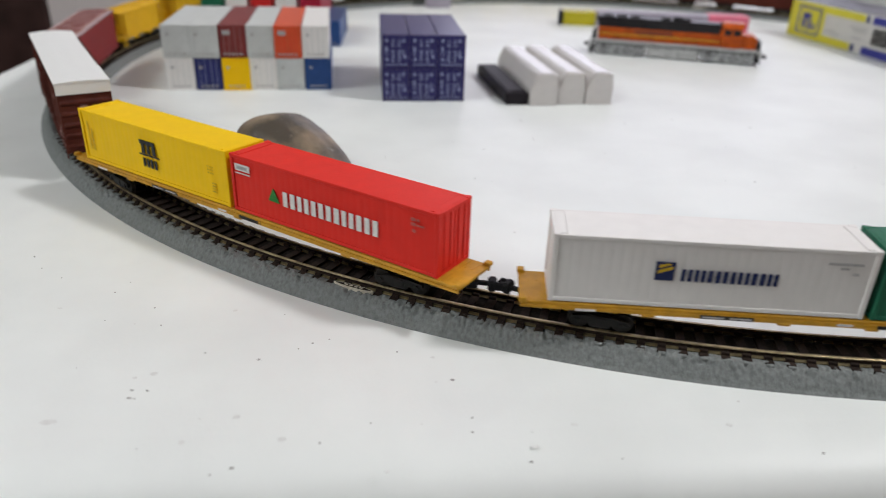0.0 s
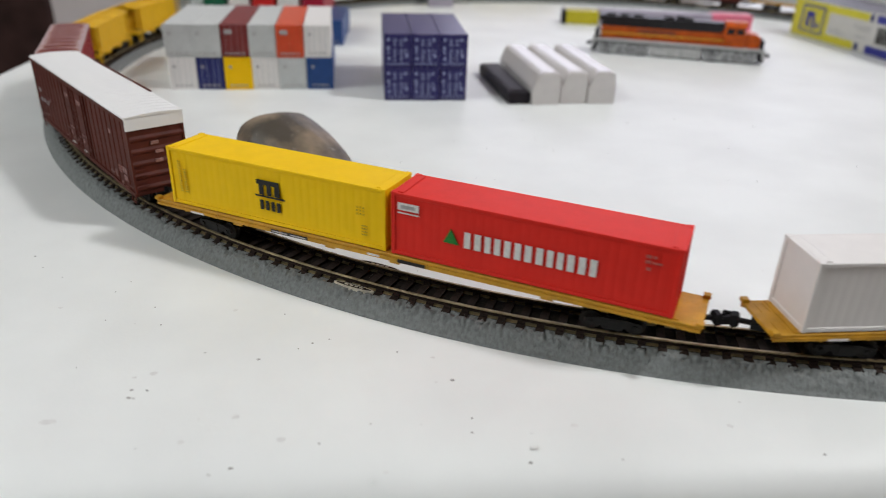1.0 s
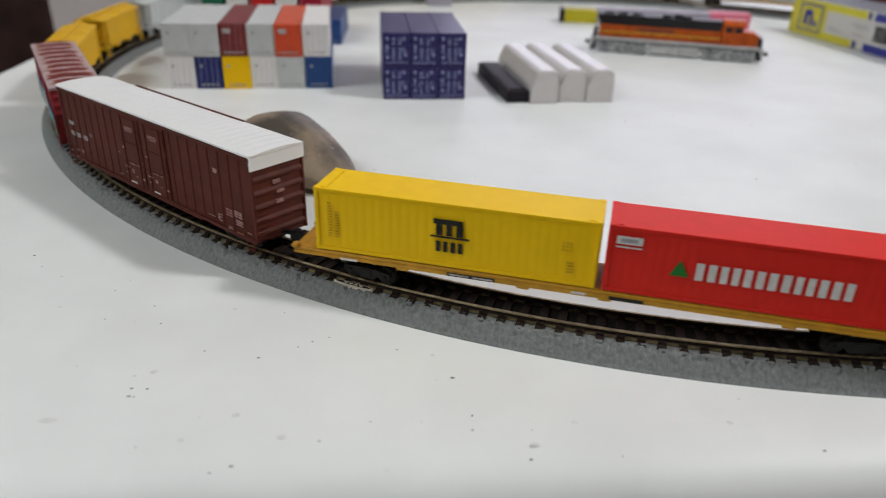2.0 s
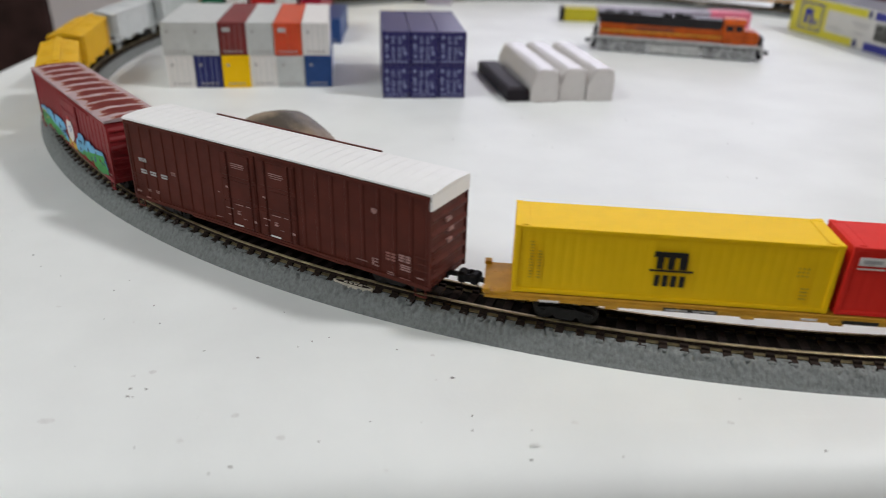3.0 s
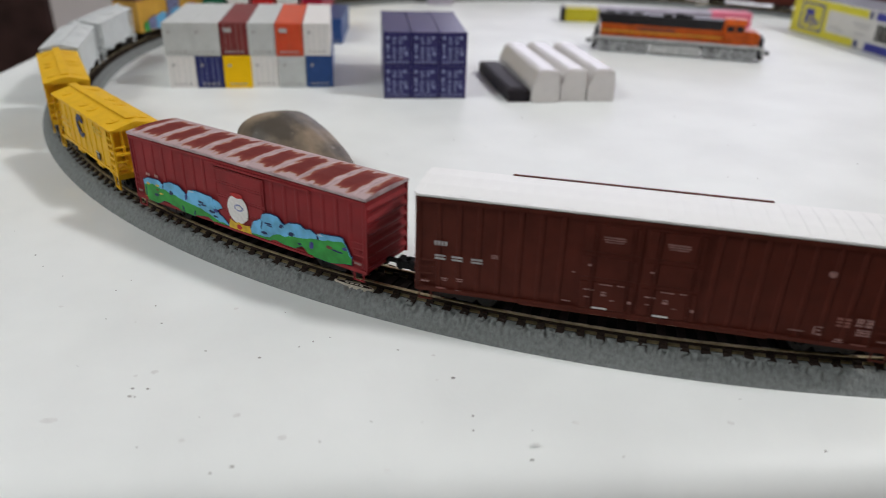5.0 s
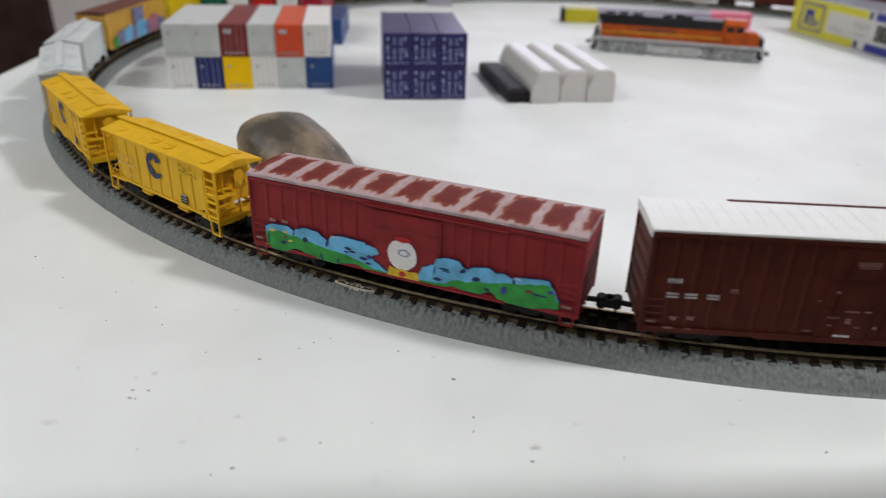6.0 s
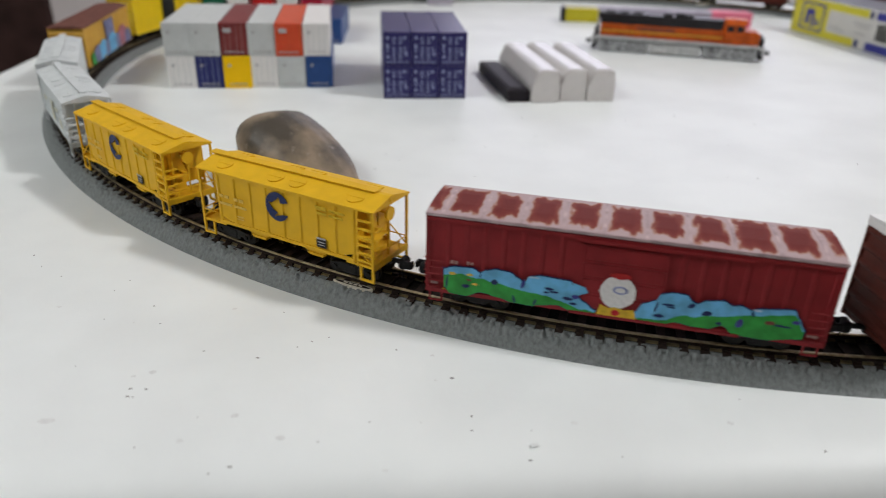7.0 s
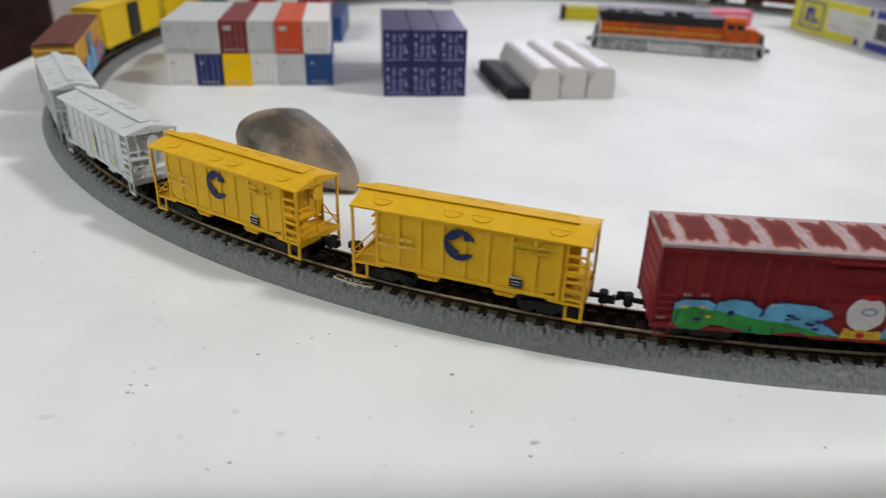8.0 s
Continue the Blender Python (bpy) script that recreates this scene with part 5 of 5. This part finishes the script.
def locomotive():
    c = thing("locomotive", "orange and black model diesel locomotive standing on the table", "locomotive")
    zf = 9.5
    part("frame", boxes((-60, 60, -9.2, 9.2, zf, zf + 2.0), (-62, -60, -8.5, 8.5, 4.5, zf + 1.5), (60, 62, -8.5, 8.5, 4.5, zf + 1.5), bevel=.2), M["silver"], c)
    tank = boxes((-18.6, 18.6, -8.6, 8.6, .8, 9.4), bevel=1.2)
    part("fuel_tank", tank, M["silver"], c)
    for s in (-1, 1):
        # Black strip draws in the shade between the walkway and the trucks.
        part("shadow_gap", boxes((-59, 59, *sorted((s * 7.6, s * 8.9)), 8.6, zf - .05)), M["black_paint"], c, "black strip painted as shade under the walkway")
        part("hood_lettering", boxes((-30, -2, *sorted((s * 6.2, s * 6.4)), zf + 7.2, zf + 9.6)), M["rust_roof"], c, "dark bar of lettering")
    part("hood", boxes((-56, 32, -6.2, 6.2, zf + 2, zf + 14.5), bevel=.5), M["orange"], c)
    part("hood_stripe", boxes((-56.2, 32.2, -6.35, 6.35, zf + 5.6, zf + 6.4)), M["gold_paint"], c)
    rf = boxes((-56.4, 31, -6.5, 6.5, zf + 10.8, zf + 18.0), (-58, -22, -8.4, 8.4, zf + 14.8, zf + 18.6), bevel=.5)
    part("roof", rf, M["black_paint"], c)
    for x in (-50, -40, -30, -8, 6):
        bm = bmesh.new()
        rod(bm, (x, 0, zf + 17.5), (x, 0, zf + 19.8), 3.6, 16)
        part("roof_fan", bm, M["black_paint"], c)
    part("exhaust_stack", boxes((-3, 3, -2.2, 2.2, zf + 18, zf + 20.5), bevel=.3), M["black_paint"], c)
    cab = boxes((32, 46, -8.6, 8.6, zf + 2, zf + 17), bevel=.6)
    prism(cab, [(-8.8, zf + 16.4), (8.8, zf + 16.4), (5, zf + 19.2), (-5, zf + 19.2)], "x", 31.5, 47)
    cb = part("cab", cab, M["orange"], c)
    for y in (-8.65, 8.45):
        for x in (33.5, 40):
            part("window", boxes((x, x + 5, y, y + .2, zf + 11, zf + 15)), M["black_paint"], cb)
    nose = bmesh.new()
    prism(nose, [(46, zf + 2), (57, zf + 2), (57, zf + 9.5), (54, zf + 11.5), (46, zf + 12)], "y", -6.4, 6.4)
    part("nose", nose, M["orange"], c)
    for x in (-38, 38):
        t = bmesh.new()
        for y in (-7.4, 7.4):
            prism(t, [(-19, 4), (-17, .9), (17, .9), (19, 4), (18.5, 9.2), (-18.5, 9.2)], "y", y - .7, y + .7)
            for d in (-11.5, 0, 11.5):
                rod(t, (d, y - .9, 4.6), (d, y + 1.0, 4.6), 1.4, 10)
        box(t, -14, 14, -6.5, 6.5, 5, 9)
        tr = part("truck", t, M["truck_grey"], c, "grey three-axle truck")
        tr.matrix_basis = pose(x / 1000, 0, 0)
        for d in (-11.5, 0, 11.5):
            w = bmesh.new()
            for y in (-4.6, 4.6):
                rod(w, (d, y - .7, 3.1), (d, y + .7, 3.1), 3.1, 18)
            part("wheelset", w, M["wheel"], tr)
    for s in (-1, 1):
        bm = boxes((*sorted((s * 61, s * 66)), -1.2, 1.2, 5, 7.4), (*sorted((s * 58, s * 61.5)), -8, 8, 2.2, 6))
        part("coupler", bm, M["coupler"], c)
        rail = bmesh.new()
        for k in range(10):
            x = -54 + 12 * k
            rod(rail, (x, s * 9, zf + 2), (x, s * 9, zf + 8), .22, 5)
        rod(rail, (-54, s * 9, zf + 8), (54, s * 9, zf + 8), .22, 5)
        part("handrail", rail, M["silver"] if s > 0 else M["orange"], c)
        pl = boxes((*sorted((s * 57.5, s * 60)), -8, -4, zf + 1, zf + 8), (*sorted((s * 57.5, s * 60)), 4, 8, zf + 1, zf + 8))
        part("end_steps", pl, M["black_paint"], c)
    c.matrix_world = pose(0.1762, 0.5490, 0, 0, 0, -15.8)


def cartons():
    b = thing("model_carton", "yellow, white and blue printed model carton lying on the table", "carton")
    H, L = 31.0, 236.0
    part("body", boxes((0, L, 0, 50, 0, H), bevel=.8), M["carton_white"], b)
    part("top_face", boxes((.8, L - .8, 1.5, 49.5, H, H + .3)), M["black_paint"], b)
    part("end_panel", boxes((.6, 48, -.3, 0, .6, H - .6)), M["carton_yellow"], b, "yellow printed end of the carton")
    part("yellow_band", boxes((48, 84, -.25, 0, .6, 6.8), (48, 95, -.25, 0, H - 6.5, H - .6)), M["carton_yellow"], b)
    part("emblem", boxes((12, 43, -.5, -.3, 25.6, 27.2), (12, 43, -.5, -.3, 4.6, 6.0), (12, 14, -.5, -.3, 6.0, 25.6), (41, 43, -.5, -.3, 6.0, 25.6),
                         (19, 24, -.5, -.3, 9, 22), (24, 30, -.5, -.3, 17, 22), (27, 31, -.5, -.3, 8, 17), (33, 37, -.5, -.3, 9, 14)), M["carton_blue"], b, "plain blue emblem in a square frame")
    part("blue_band", boxes((98.8, L - .6, -.25, 0, .6, 6.8), (104, L - .6, -.25, 0, H - 6.5, H - .6)), M["carton_blue"], b)
    part("band_mark", boxes((86, 90, -.25, 0, .8, 6.6), (96.5, 100, -.25, 0, H - 6.3, H - .8)), M["navy_box"], b)
    for u0, u1, z0, z1 in ((52, 70, 9.8, 10.8), (52, 64, 12.0, 12.7), (80, 101, 18.6, 19.6), (84, 100, 16.4, 17.2), (84, 96, 11.0, 12.0)):
        part("print_bar", boxes((u0, u1, -.25, 0, z0, z1)), M["grey_ink"], b)
    for k in range(9):
        part("barcode_bar", boxes((107 + 2.1 * k, 108.2 + 2.1 * k + .5 * (k % 2), -.25, 0, 9.5, 22)), M["black_ink"], b)
    b.matrix_world = pose(0.3215, 0.6815, 0, 0, 0, -80.1)
    s = thing("marker_tray", "olive, lilac and pink plastic tray behind the locomotive", "tray")
    part("tray_body", boxes((4, 34, -9, 9, 0, 12), bevel=.6), M["olive_card"], s)
    part("tray_end", boxes((0, 4, -9.3, 9.3, 0, 12.3), bevel=.5), M["black_paint"], s, "black tray end")
    part("middle_section", boxes((34, 140, -8, 8, 0, 13.5), bevel=.6), M["lilac_card"], s)
    part("pink_section", boxes((136, 172, -9, 9, 0, 14), bevel=.6), M["pink_card"], s)
    s.matrix_world = pose(0.1125, 0.702, 0, 0, 0, -6)
    k = thing("black_case", "black plastic case behind the printed carton", "case")
    part("body", boxes((0, 180, 0, 90, 0, 42), bevel=3), M["black_paint"], k)
    part("lid", boxes((-1, 181, -1, 91, 42.2, 48), bevel=2), M["black_paint"], k)
    k.matrix_world = pose(0.40, 0.70, 0, 0, 0, -6)


container_stacks()
white_blocks()
stone()
locomotive()
cartons()


# ---- what moves ----
LEAD = [(0.0, -33.75), (0.5, -28.83), (1.0, -24.31), (1.5, -19.83), (2.0, -14.8), (2.2, -13.04), (3.5, -1.16), (4.0, 3.14), (4.5, 7.45), (6.0, 21.2), (6.5, 25.8), (7.0, 30.36), (7.5, 34.95), (8.0, 39.5)]


def lead_angle(t):
    for (t0, a0), (t1, a1) in zip(LEAD, LEAD[1:]):
        if t <= t1:
            return a0 + (a1 - a0) * (t - t0) / (t1 - t0)
    return LEAD[-1][1]


def car_pose(t, rel, tb, u, z):
    a = radians(lead_angle(t) + rel)
    r = math.sqrt(R * R - tb * tb / 4)
    return pose((CX + r * math.sin(a) + u * math.cos(a)) / 1000, (CY - r * math.cos(a) + u * math.sin(a)) / 1000, z / 1000, 0, 0, math.degrees(a))


def motions():
    for ob, rel, tb, u, z in MOVERS:
        walk(ob, [(0.1 * k, car_pose(0.1 * k, rel, tb, u, z)) for k in range(81)])
    for w, d in WHEELS:
        rows = []
        for k in range(121):
            t = k / 15
            turn = math.degrees(radians(lead_angle(t) - LEAD[0][1]) * R / 2.65)
            rows.append((t, pose(d / 1000, 0, 9.45 / 1000, 0, turn, 0)))
        walk(w, rows)


motions()
